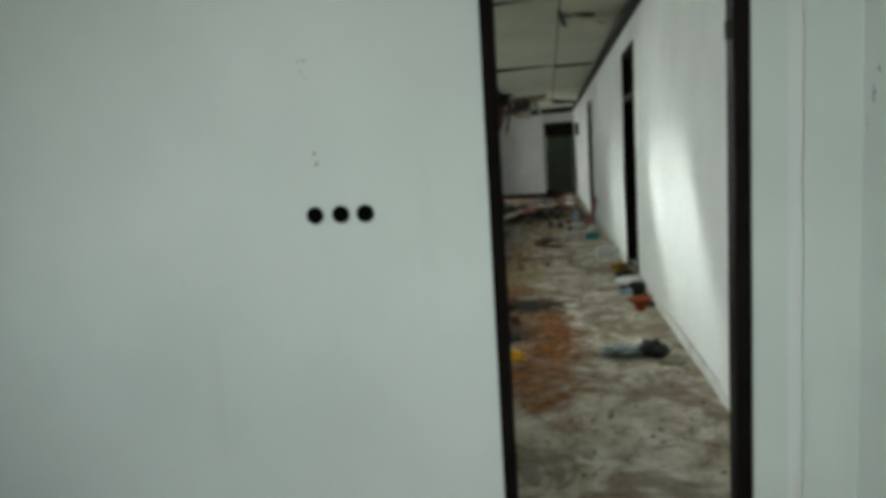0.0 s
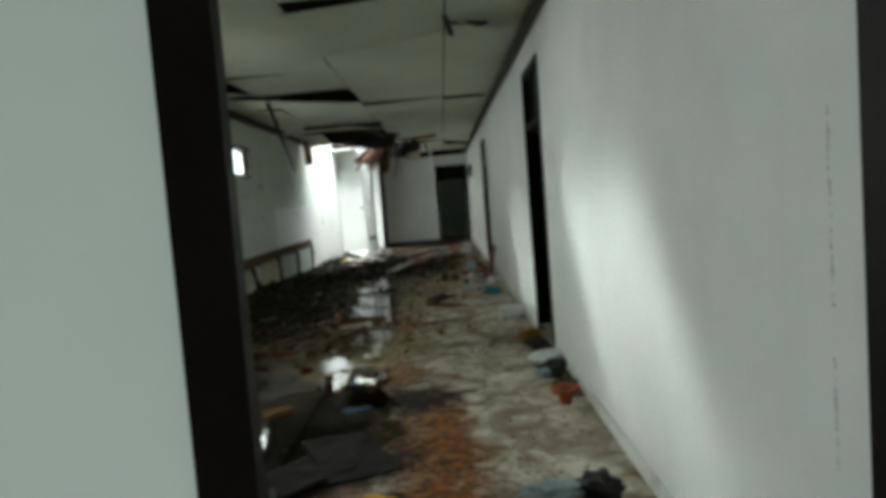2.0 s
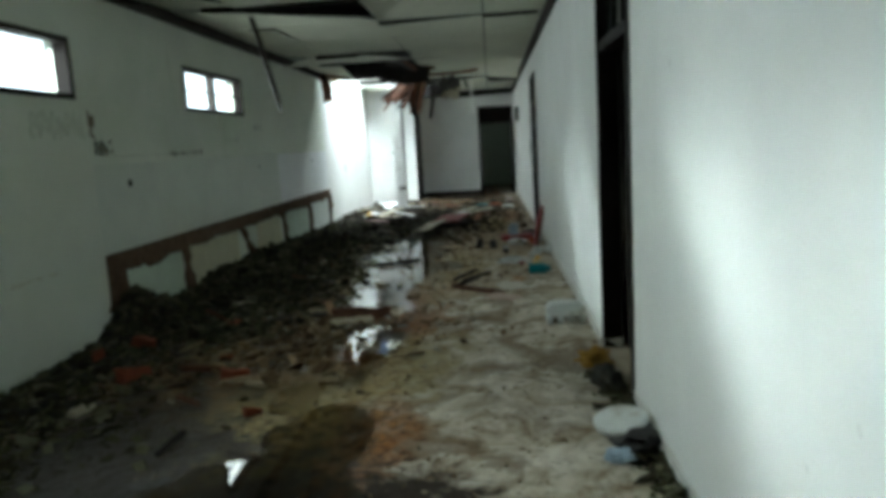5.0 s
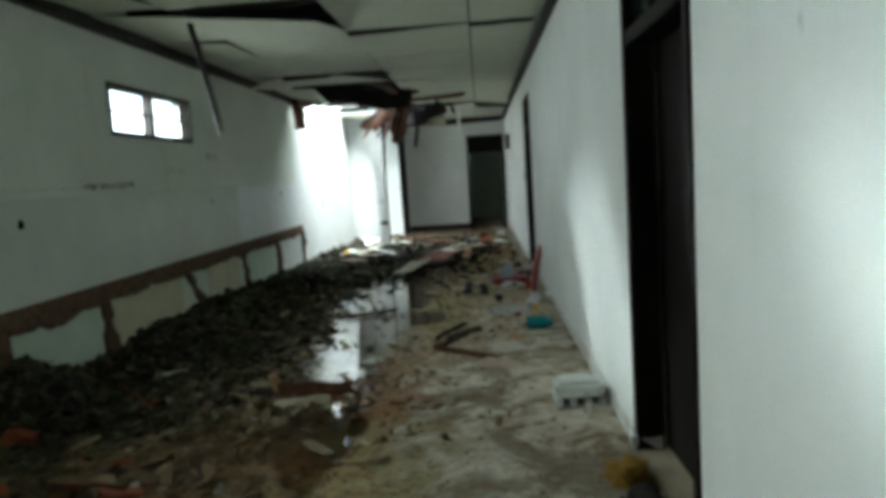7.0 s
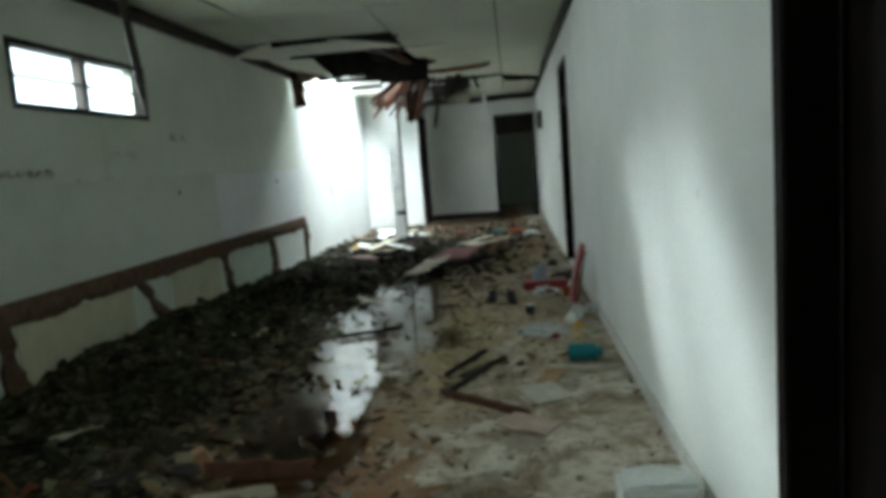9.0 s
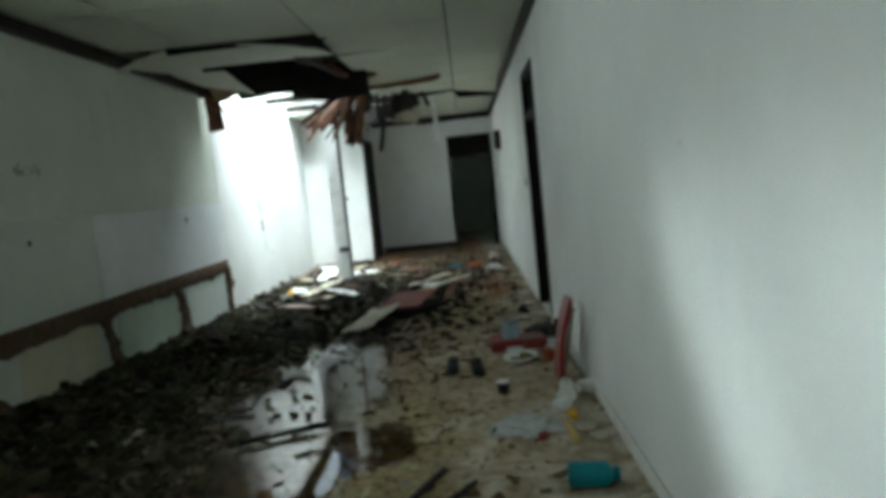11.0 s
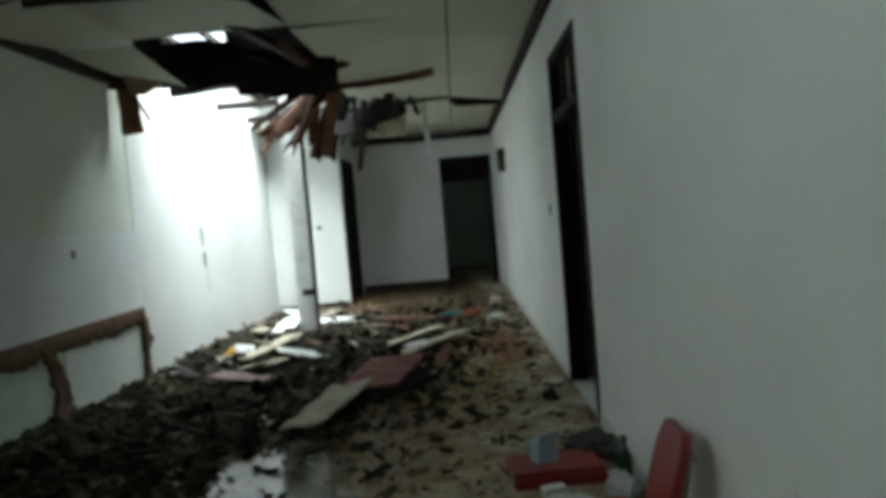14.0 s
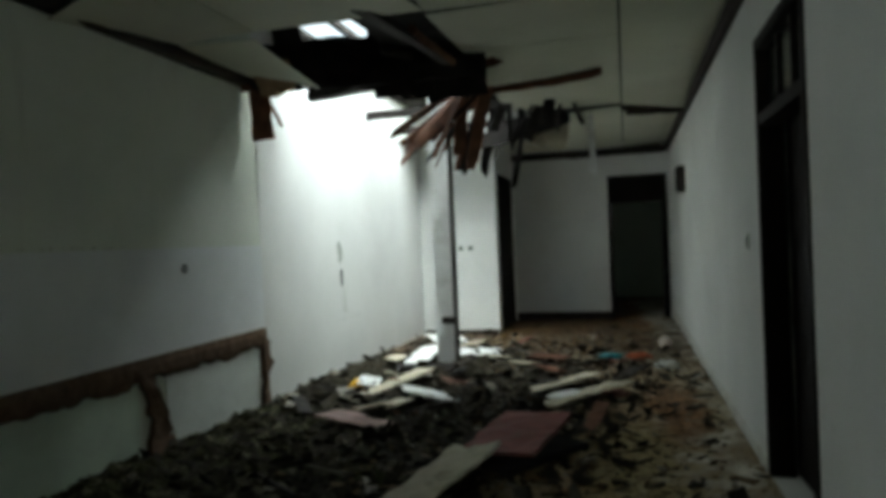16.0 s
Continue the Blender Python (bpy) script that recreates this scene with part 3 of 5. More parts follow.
d = tagged(new("door_3"), "dark timber frame of the open end doorway", "", "", "structure")
d.location = (0, YE, -0.09)
for a in (ED[0], ED[1] - 0.07):
    part("frame_stile", box(a, a + 0.07, -0.015, 0.14, 0, 2.565, 0.005), WOOD, d)
part("frame_head", box(ED[0] + 0.07, ED[1] - 0.07, -0.015, 0.14, 2.495, 2.565, 0.005), WOOD, d)
part("transom_rail", box(ED[0] + 0.07, ED[1] - 0.07, -0.01, 0.14, 2.07, 2.13, 0.005), WOOD, d)
part("transom_pane", box(ED[0] + 0.07, ED[1] - 0.07, 0.05, 0.055, 2.13, 2.495), WOOD, d, "dark boarded transom")
part("leaf", box(-0.02, 0.02, -0.8, 0.0, 0.01, 2.06, 0.004, pose(ED[1] - 0.09, 0.12, 0, 0, 0, 160)), WOOD, d, "dark door leaf standing ajar")

d = tagged(new("door_4"), "dark timber side door standing shut", "", "", "structure")
d.location = (-0.5, 22.63, -0.09)
for a in (-0.67, 0.61):
    part("frame_stile", box(-0.1, 0.015, a, a + 0.06, 0, 2.59, 0.005), WOOD, d)
part("frame_head", box(-0.1, 0.015, -0.61, 0.61, 2.53, 2.59, 0.005), WOOD, d)
part("leaf", box(-0.08, -0.04, -0.61, 0.61, 0.01, 2.53, 0.004), WOOD, d, "dark stained door leaf")

d = tagged(new("door_5"), "near-black timber frame of the entrance doorway, no leaf", "", "", "structure")
d.location = (1.1, 1.03, 0)
part("frame_stile", prism([(-0.004, -0.004), (0.046, 0.034), (-0.008, 0.25), (-0.035, 0.25), (-0.012, 0.12)], -0.02, 2.3), WOOD, d)
part("frame_stile", box(0.915, 0.975, 0.285, 0.41, -0.02, 2.3, 0.006), WOOD, d)
part("frame_head", box(0.058, 0.915, 0.12, 0.37, 2.24, 2.3, 0.006), WOOD, d)
part("hinge", box(0.885, 0.915, 0.28, 0.305, 1.86, 1.93, 0.003), TRIM, d)

# ---- entrance room details ----
for i, x in enumerate((0.437, 0.536, 0.631)):
    ob = thing("socket_hole", (x, 1.04, 1.303 - 0.001 * i), "empty round socket hole, its inner shade coloured black", "socket", "row of three sockets")
    part("socket_rim", lathe([(0.026, 0), (0.033, 0.0), (0.034, 0.004), (0.027, 0.005)], 24, pose(0, -0.001, 0, 90, 0, 0)), SOOT, ob)
    part("socket_cup", lathe([(0.0285, 0.0045), (0.0285, 0.005), (0.001, 0.0052)], 24, pose(0, -0.0015, 0, 90, 0, 0)), HOLE, ob)


def smear(name, at, size, n, material, label, axis="y", seed=1, thick=0.0025, category="stain", dab=0.6):
    """Dabs of dirt lying on a wall, one thing."""
    rnd = random.Random(seed)
    bm = bmesh.new()
    for _ in range(n):
        u, v = rnd.uniform(-1, 1) * size[0], rnd.uniform(-1, 1) * size[1]
        r = rnd.uniform(0.25, 1) * min(size) * dab
        k = rnd.randint(7, 10)
        pts = []
        for q in range(k):
            an = 2 * math.pi * q / k
            rr = r * rnd.uniform(0.5, 1.1)
            pts.append((u + rr * math.cos(an) * rnd.uniform(0.7, 1.2), v + rr * math.sin(an) * 1.4))
        z = thick * rnd.uniform(0.6, 1.2)
        f = bm.faces.new([bm.verts.new((a, -z, b) if axis == "y" else (z, a, b)) for a, b in pts])
        ex = bmesh.ops.extrude_face_region(bm, geom=[f])
        for g in ex["geom"]:
            if isinstance(g, bmesh.types.BMVert):
                if axis == "y":
                    g.co.y = 0.002
                else:
                    g.co.x = -0.002
    ob = link(name, bm, material)
    ob.location = at
    return tagged(ob, label, category, "", "stuff")


smear("scuff_mark", (0.43, 1.04, 1.83), (0.012, 0.06), 5, GREYPATCH, "grey scuff mark on pale green plaster", seed=3)
smear("scuff_mark", (0.45, 1.04, 1.52), (0.014, 0.03), 4, STAIN, "brownish scuff mark on pale green plaster", seed=5)
smear("scuff_mark", (0.93, 1.04, 0.83), (0.03, 0.004), 3, GREYPATCH, "faint grey scuff on pale green plaster", seed=7)
for j, (y, z) in enumerate(((1.28, 1.52), (1.24, 1.62), (1.2, 1.7), (1.05, 1.6), (0.98, 1.48), (1.02, 0.9), (0.75, 1.3))):
    sm = smear("scuff_mark", (2.47, y, z), (0.007 + 0.004 * (j % 2), 0.026), 5, SOOT, "black scuff mark on the side wall", "x", seed=10 + j)
    sm.rotation_euler = (0, 0, math.pi)
structure("trim_conduit", box(2.21, 2.262, 1.32, 1.33, 0, 2.9, 0.004), PLASTER_W, "white painted cable strip running up the wall")

# ---- hall walls: lining, torn ledge, marks ----
structure("wall_lining", box(XL - 0.001, XL + 0.014, 8.16, 13.28, 0.62, 1.478, 0.003), LINING, "greenish tiled band on the wall")
structure("wall_lining_white", box(XL - 0.001, XL + 0.018, 13.28, 16.48, 0.62, 1.475, 0.003), LINING_W, "whiter glazed band on the wall")
# whiter slab over the lit stretch: some of its brightness sits in the colour
structure("wall_brightened_stretch", box(XL - 0.001, XL + 0.007, 16.49, 21.72, -0.1, 3.5, 0.002), PLASTER_W, "plaster stretch under the roof hole, whitened to add to its brightness")
structure("wall_thick_plaster", box(XL - 0.001, XL + 0.055, 1.2, 8.15, -0.1, 1.93, 0.01), PLASTER, "thicker pale plaster up to the first window")

bm = bmesh.new()
n = 150
front, back = [], []
for i in range(n + 1):
    y = 8.15 + (16.48 - 8.15) * i / n
    low = 0.555 + 0.04 * noise.noise(Vector((y * 2.3, 0, 0))) + 0.035 * noise.noise(Vector((y * 9, 3, 0))) - 0.06 * max(0, 1 - abs(y - 9.1) / 0.5)
    d = 0.03 + 0.018 * noise.noise(Vector((y * 12, 0, 4)))
    front.append([bm.verts.new((XL + d + e, y, z)) for e, z in ((0.0, 0.725), (0.012, 0.67), (0.008 + 0.02 * noise.noise(Vector((y * 15, 7, 1))), 0.605), (-0.01, low))])
    back.append([bm.verts.new((XL - 0.005, y, z)) for z in (0.725, low)])
for i in range(n):
    for k in range(3):
        bm.faces.new([front[i][k], front[i + 1][k], front[i + 1][k + 1], front[i][k + 1]])
    bm.faces.new([front[i][0], back[i][0], back[i + 1][0], front[i + 1][0]])
    bm.faces.new([front[i][3], front[i + 1][3], back[i + 1][1], back[i][1]])
tagged(link("broken_counter_ledge", bm, BROKEN), "ragged brown mortar ledge of a torn-out counter", "ledge")
STUBS = [(8.28, 8.38, 0.14), (9.72, 9.8, 0.05), (11.4, 12.0, 0.06), (13.22, 13.46, 0.06), (14.83, 15.03, 0.06), (16.45, 16.45, 0.05)]
for k, (a, b, w) in enumerate(STUBS):
    bm = ragged_box(0.0, 0.035 + (0.02 if k in (0, 5) else 0), -w, w, -0.05, 0.59, 0.06, 0.045, k * 2.3)
    for v in bm.verts:
        v.co.y = v.co.y * (1 + (1.6 if k < 5 else 0.2) * max(0, 0.4 - v.co.z) / 0.4) + (0.59 - v.co.z) / 0.59 * (b - a)
    ob = link("counter_support_scar", bm, BROKEN)
    ob.location = (XL, a, 0)
    tagged(ob, "ragged brown scar where a counter support stood", "scar", "counter scars")
PALE = [plain("pale_green_render", (0.58, 0.68, 0.57), 0.7, 0.1, 5), plain("cream_render", (0.6, 0.58, 0.42), 0.7, 0.12, 5), plain("pale_grey_render", (0.66, 0.7, 0.67), 0.6, 0.08, 5)]
for k, (a, b, m) in enumerate(((8.38, 9.64, 0), (9.86, 11.3, 1), (12.05, 13.12, 1), (13.5, 14.75, 0), (15.05, 16.38, 2))):
    ob = link("render_panel", ragged_box(0.0, 0.012, a, b, -0.05, 0.56, 0.1, 0.004, k), PALE[m])
    ob.location = (XL, 0, 0)
    tagged(ob, "pale remnant of render between ragged counter scars", "wall render", "render under the counter ledge")

for k, (y, z, r) in enumerate(((8.76, 1.3, 0.035), (12.36, 1.313, 0.022), (15.32, 1.318, 0.035))):
    ob = link("pipe_hole", lathe([(r, 0), (r * 0.9, 0.006), (r * 0.5, 0.002)], 14, pose(0, 0, 0, 0, 90, 0)), HOLE)
    ob.location = (XL + 0.016, y, z)
    tagged(ob, "pipe hole in the tiled band, its inner shade coloured black", "pipe hole", "pipe holes")
smear("cement_patch", (XL + 0.055, 7.74, 1.79), (0.34, 0.085), 150, GRIME, "grey-green cement smear under the window", "x", 20, dab=0.4)
smear("wall_crack", (XL, 8.27, 1.81), (0.05, 0.1), 26, BROKEN, "crumbling brown crack below the window corner", "x", 21, dab=0.5)
smear("wall_crack", (XL + 0.004, 8.43, 1.62), (0.14, 0.05), 26, MILDEW, "crumbling crack turning along the wall", "x", 31)
smear("wall_crack", (XL + 0.004, 8.45, 1.59), (0.1, 0.03), 14, BROKEN, "brown chipped edge of a crack", "x", 32)
smear("wall_crack", (XL + 0.01, 9.49, 1.54), (0.95, 0.008), 90, MILDEW, "dark mildewed crack above the tiled band", "x", 22)
smear("wall_crack", (XL + 0.01, 10.06, 1.55), (0.42, 0.02), 60, MILDEW, "black mildew along a crack", "x", 23)
smear("wall_crack", (XL + 0.008, 12.73, 1.49), (2.0, 0.006), 120, MILDEW, "thin mildewed line along the tiled band", "x", 33)
smear("mildew_spot", (XL, 12.49, 1.86), (0.16, 0.035), 24, GREYPATCH, "grey mildew spots on limewash", "x", 51)
smear("mildew_spot", (XL, 11.46, 1.69), (0.2, 0.025), 24, GREYPATCH, "grey mildew spots on limewash", "x", 52)
smear("rust_streak", (XL + 0.056, 7.05, 0.71), (0.48, 0.012), 26, STAIN, "yellowish rust streak on plaster", "x", 24)
smear("rust_streak", (XL + 0.056, 6.48, 0.68), (0.06, 0.03), 10, STAIN, "yellowish rust stain on plaster", "x", 25)
smear("wall_mark", (XL + 0.056, 5.51, 1.26), (0.15, 0.020), 40, MILDEW, "dark horizontal scrape in the plaster", "x", 40)
smear("wall_mark", (XL + 0.056, 5.45, 0.81), (0.27, 0.025), 40, MILDEW, "dark horizontal scrape in the plaster", "x", 41)
smear("wall_mark", (XL + 0.056, 5.47, 0.40), (0.05, 0.05), 12, MILDEW, "dark chip in the plaster", "x", 43)
smear("wall_mark", (XL + 0.056, 5.74, 0.79), (0.05, 0.02), 8, SOOT, "black chip in the plaster", "x", 26)
smear("wall_mark", (XL + 0.008, 18.31, 1.36), (0.05, 0.1), 40, GREYPATCH, "grey oval chip in the white wall", "x", 27)
smear("wall_mark", (XL + 0.011, 18.33, 1.07), (0.022, 0.09), 50, SOOT, "black slot in the white wall", "x", 28, dab=0.9)
smear("wall_mark", (XL + 0.008, 18.41, 0.79), (0.02, 0.15), 40, GRIME, "grey drip below the slot", "x", 29)
smear("wall_crack", (XL + 0.008, 18.46, 0.59), (0.5, 0.01), 16, GREYPATCH, "thin crack in the white wall", "x", 30)
for y, z0, z1, r in ((1.97, 1.12, 1.6, 0.004), (1.975, 0.72, 1.0, 0.003)):
    sm = smear("wall_crack", (XR, y, (z0 + z1) / 2), (r, (z1 - z0) / 2), 60, SOOT, "thin black vertical crack in white plaster", "x", int(y * 1000), 0.002)
    sm.rotation_euler = (0, 0, math.pi)
for x in (-1.09, -0.93):
    ob = thing("wall_socket", (x, 21.72, 1.31), "small dark socket on the bright wall", "socket", "sockets on the recess wall")
    part("plate", box(-0.045, 0.045, -0.012, 0, -0.04, 0.04, 0.004), GREYPATCH, ob)
    part("insert", box(-0.022, 0.022, -0.016, -0.012, -0.02, 0.02, 0.002), BLACK, ob)
ob = thing("light_switch", (XR, 15.6, 1.36), "small grey light switch on white plaster", "switch")
part("plate", box(-0.012, 0, -0.035, 0.035, -0.055, 0.055, 0.004), GREYPATCH, ob)
part("rocker", box(-0.018, -0.012, -0.014, 0.014, -0.03, 0.03, 0.003), SOOT, ob)
ob = thing("meter_box", (XR, 20.4, 2.12), "dark meter box high on the wall", "meter box")
part("case", box(-0.1, 0, -0.12, 0.12, -0.17, 0.17, 0.01), TRIM, ob)
part("cover", box(-0.112, -0.1, -0.1, 0.1, -0.15, 0.15, 0.005), BLACK, ob)

# ---- post, hanging timber, fallen ceiling ----
ob = thing("post", (-0.54, 18.51, 0), "slim white painted post, chipped and streaked", "post")
part("shaft", ragged_box(-0.105, 0.105, -0.08, 0.08, -0.1, 3.1, 0.25, 0.006, 4), POSTW, ob)
part("edge_strip", box(0.105, 0.13, -0.07, 0.07, -0.1, 3.0, 0.003), TRIM, ob, "dark timber strip")
part("bracket", box(-0.03, 0.12, -0.095, -0.08, 0.5, 0.58, 0.004), TRIM, ob)


def batten(name, p0, p1, w, th, material, label, parent=None, twist=0.0, seed=0):
    """A splintered plank between two places, its far end tapering to a torn point."""
    p0, p1 = Vector(p0), Vector(p1)
    L = (p1 - p0).length
    bm = bmesh.new()
    add_box(bm, -w / 2, w / 2, -th / 2, th / 2, 0, L)
    for k in range(1, 7):
        bmesh.ops.bisect_plane(bm, geom=bm.verts[:] + bm.edges[:] + bm.faces[:], plane_co=(0, 0, L * k / 7), plane_no=(0, 0, 1))
    bmesh.ops.bisect_plane(bm, geom=bm.verts[:] + bm.edges[:] + bm.faces[:], plane_co=(w * 0.12, 0, 0), plane_no=(1, 0, 0))
    for v in bm.verts:
        f = v.co.z / L
        v.co.x += w * 0.18 * noise.noise(Vector((v.co.x * 8, f * 5, seed)))
        v.co.y += th * 0.5 * noise.noise(Vector((f * 4, seed, v.co.x * 6)))
        if f > 0.99:
            v.co.z -= L * 0.14 * abs(noise.noise(Vector((v.co.x * 40, v.co.y * 30, seed * 3)))) * 2
            v.co.x *= 0.7
    q = (p1 - p0).to_track_quat("Z", "Y").to_matrix().to_4x4()
    bm.transform(Matrix.Translation(p0) @ q @ pose(0, 0, 0, 0, 0, twist))
    ob = link(name, bm, material, parent)
    return ob if parent else tagged(ob, label, "plank")


batten("hanging_batten", (-1.0, 10.3, 3.03), (-0.52, 9.6, 1.85), 0.05, 0.025, TRIM, "dark batten hanging from an open ceiling joint", seed=2)
ob = thing("broken_cornice", (0, 0, 0), "broken dark cornice end hanging by the wall", "cornice")
part("board", ragged_box(-0.095, 0.095, -0.014, 0.014, -0.46, 0.03, 0.08, 0.02, 3, pose(-1.6, 16.32, 2.86, 0, -4, 6)), SPLINT, ob)
part("corner_board", ragged_box(-0.16, 0.13, -0.012, 0.012, -0.1, 0.15, 0.07, 0.035, 5, pose(-1.62, 16.3, 2.92, -6, 10, 4)), SPLINT, ob)
batten("splinter", (-1.54, 16.33, 2.8), (-1.4, 16.36, 2.5), 0.045, 0.012, SPLINT, "", ob, 20, 8)
batten("splinter", (-1.68, 16.2, 2.95), (-1.5, 16.34, 2.78), 0.06, 0.02, TRIM, "", ob, 50, 9)
tagged(link("hanging_board", ragged_box(-0.2, 0.14, -0.008, 0.008, -0.14, 0.12, 0.06, 0.05, 14, pose(-1.36, 16.25, 2.93, 12, -6, 8)), plain("tan_board_end", (0.36, 0.25, 0.16), 0.8, 0.25, 9)), "tan torn board end drooping at the hole", "board")
ob = thing("torn_ceiling_frame", (0, 0, 0), "fan of torn brown battens hanging over the post", "ceiling wreckage")
rnd = random.Random(8)
for k in range(24):
    f = k / 23
    p0 = (0.2 + rnd.uniform(-0.22, 0.1), 17.4 + rnd.uniform(-0.3, 0.3), 2.93 + rnd.uniform(-0.1, 0.06))
    ang = radians(203 + 55 * f + rnd.uniform(-9, 9))
    L = rnd.uniform(0.65, 1.15) * (1 - 0.18 * f)
    p1 = (p0[0] + L * math.cos(ang), p0[1] + rnd.uniform(-0.28, 0.2), max(2.08, p0[2] + L * math.sin(ang)))
    batten("batten", p0, p1, rnd.uniform(0.05, 0.13), 0.018, TRIM if k % 4 == 3 else SPLINT, "", ob, rnd.uniform(-60, 60), k)
for k, (a, b, w) in enumerate((((-0.15, 15.0, 3.0), (0.2, 17.0, 2.92), 0.09), ((0.05, 15.6, 2.99), (0.25, 17.3, 2.9), 0.07), ((-0.4, 16.2, 3.05), (0.3, 17.1, 2.95), 0.08), ((-0.1, 16.9, 2.98), (0.55, 16.6, 2.97), 0.1))):
    batten("joist", a, b, w, 0.05, SPLINT if k % 2 else TRIM, "", ob, 40 * k, 40 + k)
# near-black boards and sheets added to mask the sky and darken the hole
ob = thing("roof_hole_mask", (0, 0, 0), "near-black boarding added across the roof hole for its dark underside", "roofing")
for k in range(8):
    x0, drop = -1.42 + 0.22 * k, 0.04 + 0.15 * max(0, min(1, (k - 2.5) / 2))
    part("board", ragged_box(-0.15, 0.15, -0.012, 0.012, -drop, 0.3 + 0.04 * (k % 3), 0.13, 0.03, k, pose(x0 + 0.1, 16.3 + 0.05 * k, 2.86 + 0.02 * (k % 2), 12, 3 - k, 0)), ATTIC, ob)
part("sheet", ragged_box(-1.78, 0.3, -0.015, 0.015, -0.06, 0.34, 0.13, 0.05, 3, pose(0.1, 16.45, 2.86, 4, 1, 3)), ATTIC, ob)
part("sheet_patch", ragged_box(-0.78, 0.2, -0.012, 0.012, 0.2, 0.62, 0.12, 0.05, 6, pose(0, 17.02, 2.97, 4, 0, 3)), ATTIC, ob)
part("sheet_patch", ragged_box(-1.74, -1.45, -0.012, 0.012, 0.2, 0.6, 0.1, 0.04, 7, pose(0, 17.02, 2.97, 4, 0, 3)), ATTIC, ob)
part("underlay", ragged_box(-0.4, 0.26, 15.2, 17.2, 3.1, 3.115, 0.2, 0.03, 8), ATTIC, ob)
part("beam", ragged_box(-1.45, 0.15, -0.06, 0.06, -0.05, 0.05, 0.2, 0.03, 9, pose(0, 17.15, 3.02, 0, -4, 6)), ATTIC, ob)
for k, (x, y, z0, z1, w) in enumerate(((-0.35, 19.3, 2.45, 3.0, 0.25), (-0.05, 19.4, 2.35, 3.1, 0.22), (0.2, 19.2, 2.5, 3.0, 0.2), (0.12, 19.8, 2.05, 2.95, 0.1), (-0.2, 19.45, 2.2, 3.1, 0.12))):
    batten("hanging_board", (x + 0.15, y, z1), (x, y - 0.15, z0), w, 0.014, ATTIC, "black board hanging from the ceiling", twist=25 * k, seed=50 + k)
batten("hanging_board", (-0.3, 19.2, 2.62), (0.92, 19.0, 2.84), 0.22, 0.012, ATTIC, "black board hanging from the ceiling", twist=70, seed=60)
rk = random.Random(77)
for k in range(8):
    x, y = 0.15 + 0.11 * k + rk.uniform(-0.05, 0.05), rk.uniform(18.5, 19.1)
    batten("hanging_board", (x, y, 2.97), (x + rk.uniform(-0.22, 0.12), y + rk.uniform(-0.15, 0.15), 2.72 - rk.uniform(0.0, 0.28) * (1 - k / 9)), rk.uniform(0.06, 0.18), 0.014, ATTIC, "black board hanging from the ceiling", twist=rk.uniform(-60, 60), seed=100 + k)
ob = thing("hanging_flap", (0, 0, 0), "torn cream board flap hanging from the ceiling", "board")
part("flap", ragged_box(-0.22, 0.22, -0.006, 0.006, -0.4, 0.03, 0.1, 0.03, 5, pose(0.66, 19.3, 2.86, -25, 8, 10)), CREAM, ob)
batten("nailer", (0.45, 19.4, 2.99), (0.9, 19.25, 2.87), 0.06, 0.02, TRIM, "", ob, 0, 66)
batten("hanging_strip", (1.12, 19.6, 2.95), (1.16, 19.0, 2.07), 0.07, 0.006, POSTW, "thin white strip dangling from the ceiling", twist=10, seed=61)
batten("exposed_plank", (0.22, 17.62, 2.95), (1.36, 17.3, 2.96), 0.15, 0.02, SPLINT, "reddish plank bared by a missing ceiling joint", twist=80, seed=62)
batten("exposed_plank", (0.3, 14.35, 3.0), (-1.25, 14.1, 2.99), 0.07, 0.02, TRIM, "dark plank bared at an open ceiling joint", twist=85, seed=63)
for k, (a, b) in enumerate((((-1.42, 10.03, 3.02), (0.24, 10.03, 3.02)), ((0.24, 11.36, 2.97), (0.85, 11.38, 2.975)), ((1.5, 11.36, 2.97), (2.15, 11.3, 2.97)), ((-1.2, 14.1, 2.96), (-0.5, 14.1, 2.965)), ((1.55, 19.38, 2.93), (2.2, 19.4, 2.9)), ((-1.84, 8.5, 2.92), (-1.05, 8.6, 2.94)), ((0.6, 22.9, 2.8), (2.2, 22.4, 2.82)))):
    batten("joint_batten", a, b, (0.12, 0.04, 0.04, 0.05, 0.14, 0.08, 0.1)[k], 0.02, ATTIC, "dark batten showing at a sprung ceiling joint", twist=85, seed=70 + k)
ob = thing("ceiling_flap", (0, 0, 0), "cream ceiling board corner torn loose and drooping", "board")
part("flap", ragged_box(-0.2, 0.2, -0.006, 0.006, -0.3, 0.02, 0.1, 0.03, 15, pose(1.75, 6.9, 2.98, -72, 14, 24)), plain("pale_flap", (0.66, 0.63, 0.47), 0.8, 0.12, 6), ob)
batten("edge_batten", (1.5, 6.5, 3.0), (1.56, 6.72, 2.86), 0.05, 0.02, TRIM, "", ob, 10, 91)
batten("edge_batten", (1.5, 6.7, 2.99), (1.9, 6.78, 2.98), 0.05, 0.02, TRIM, "", ob, 80, 92)


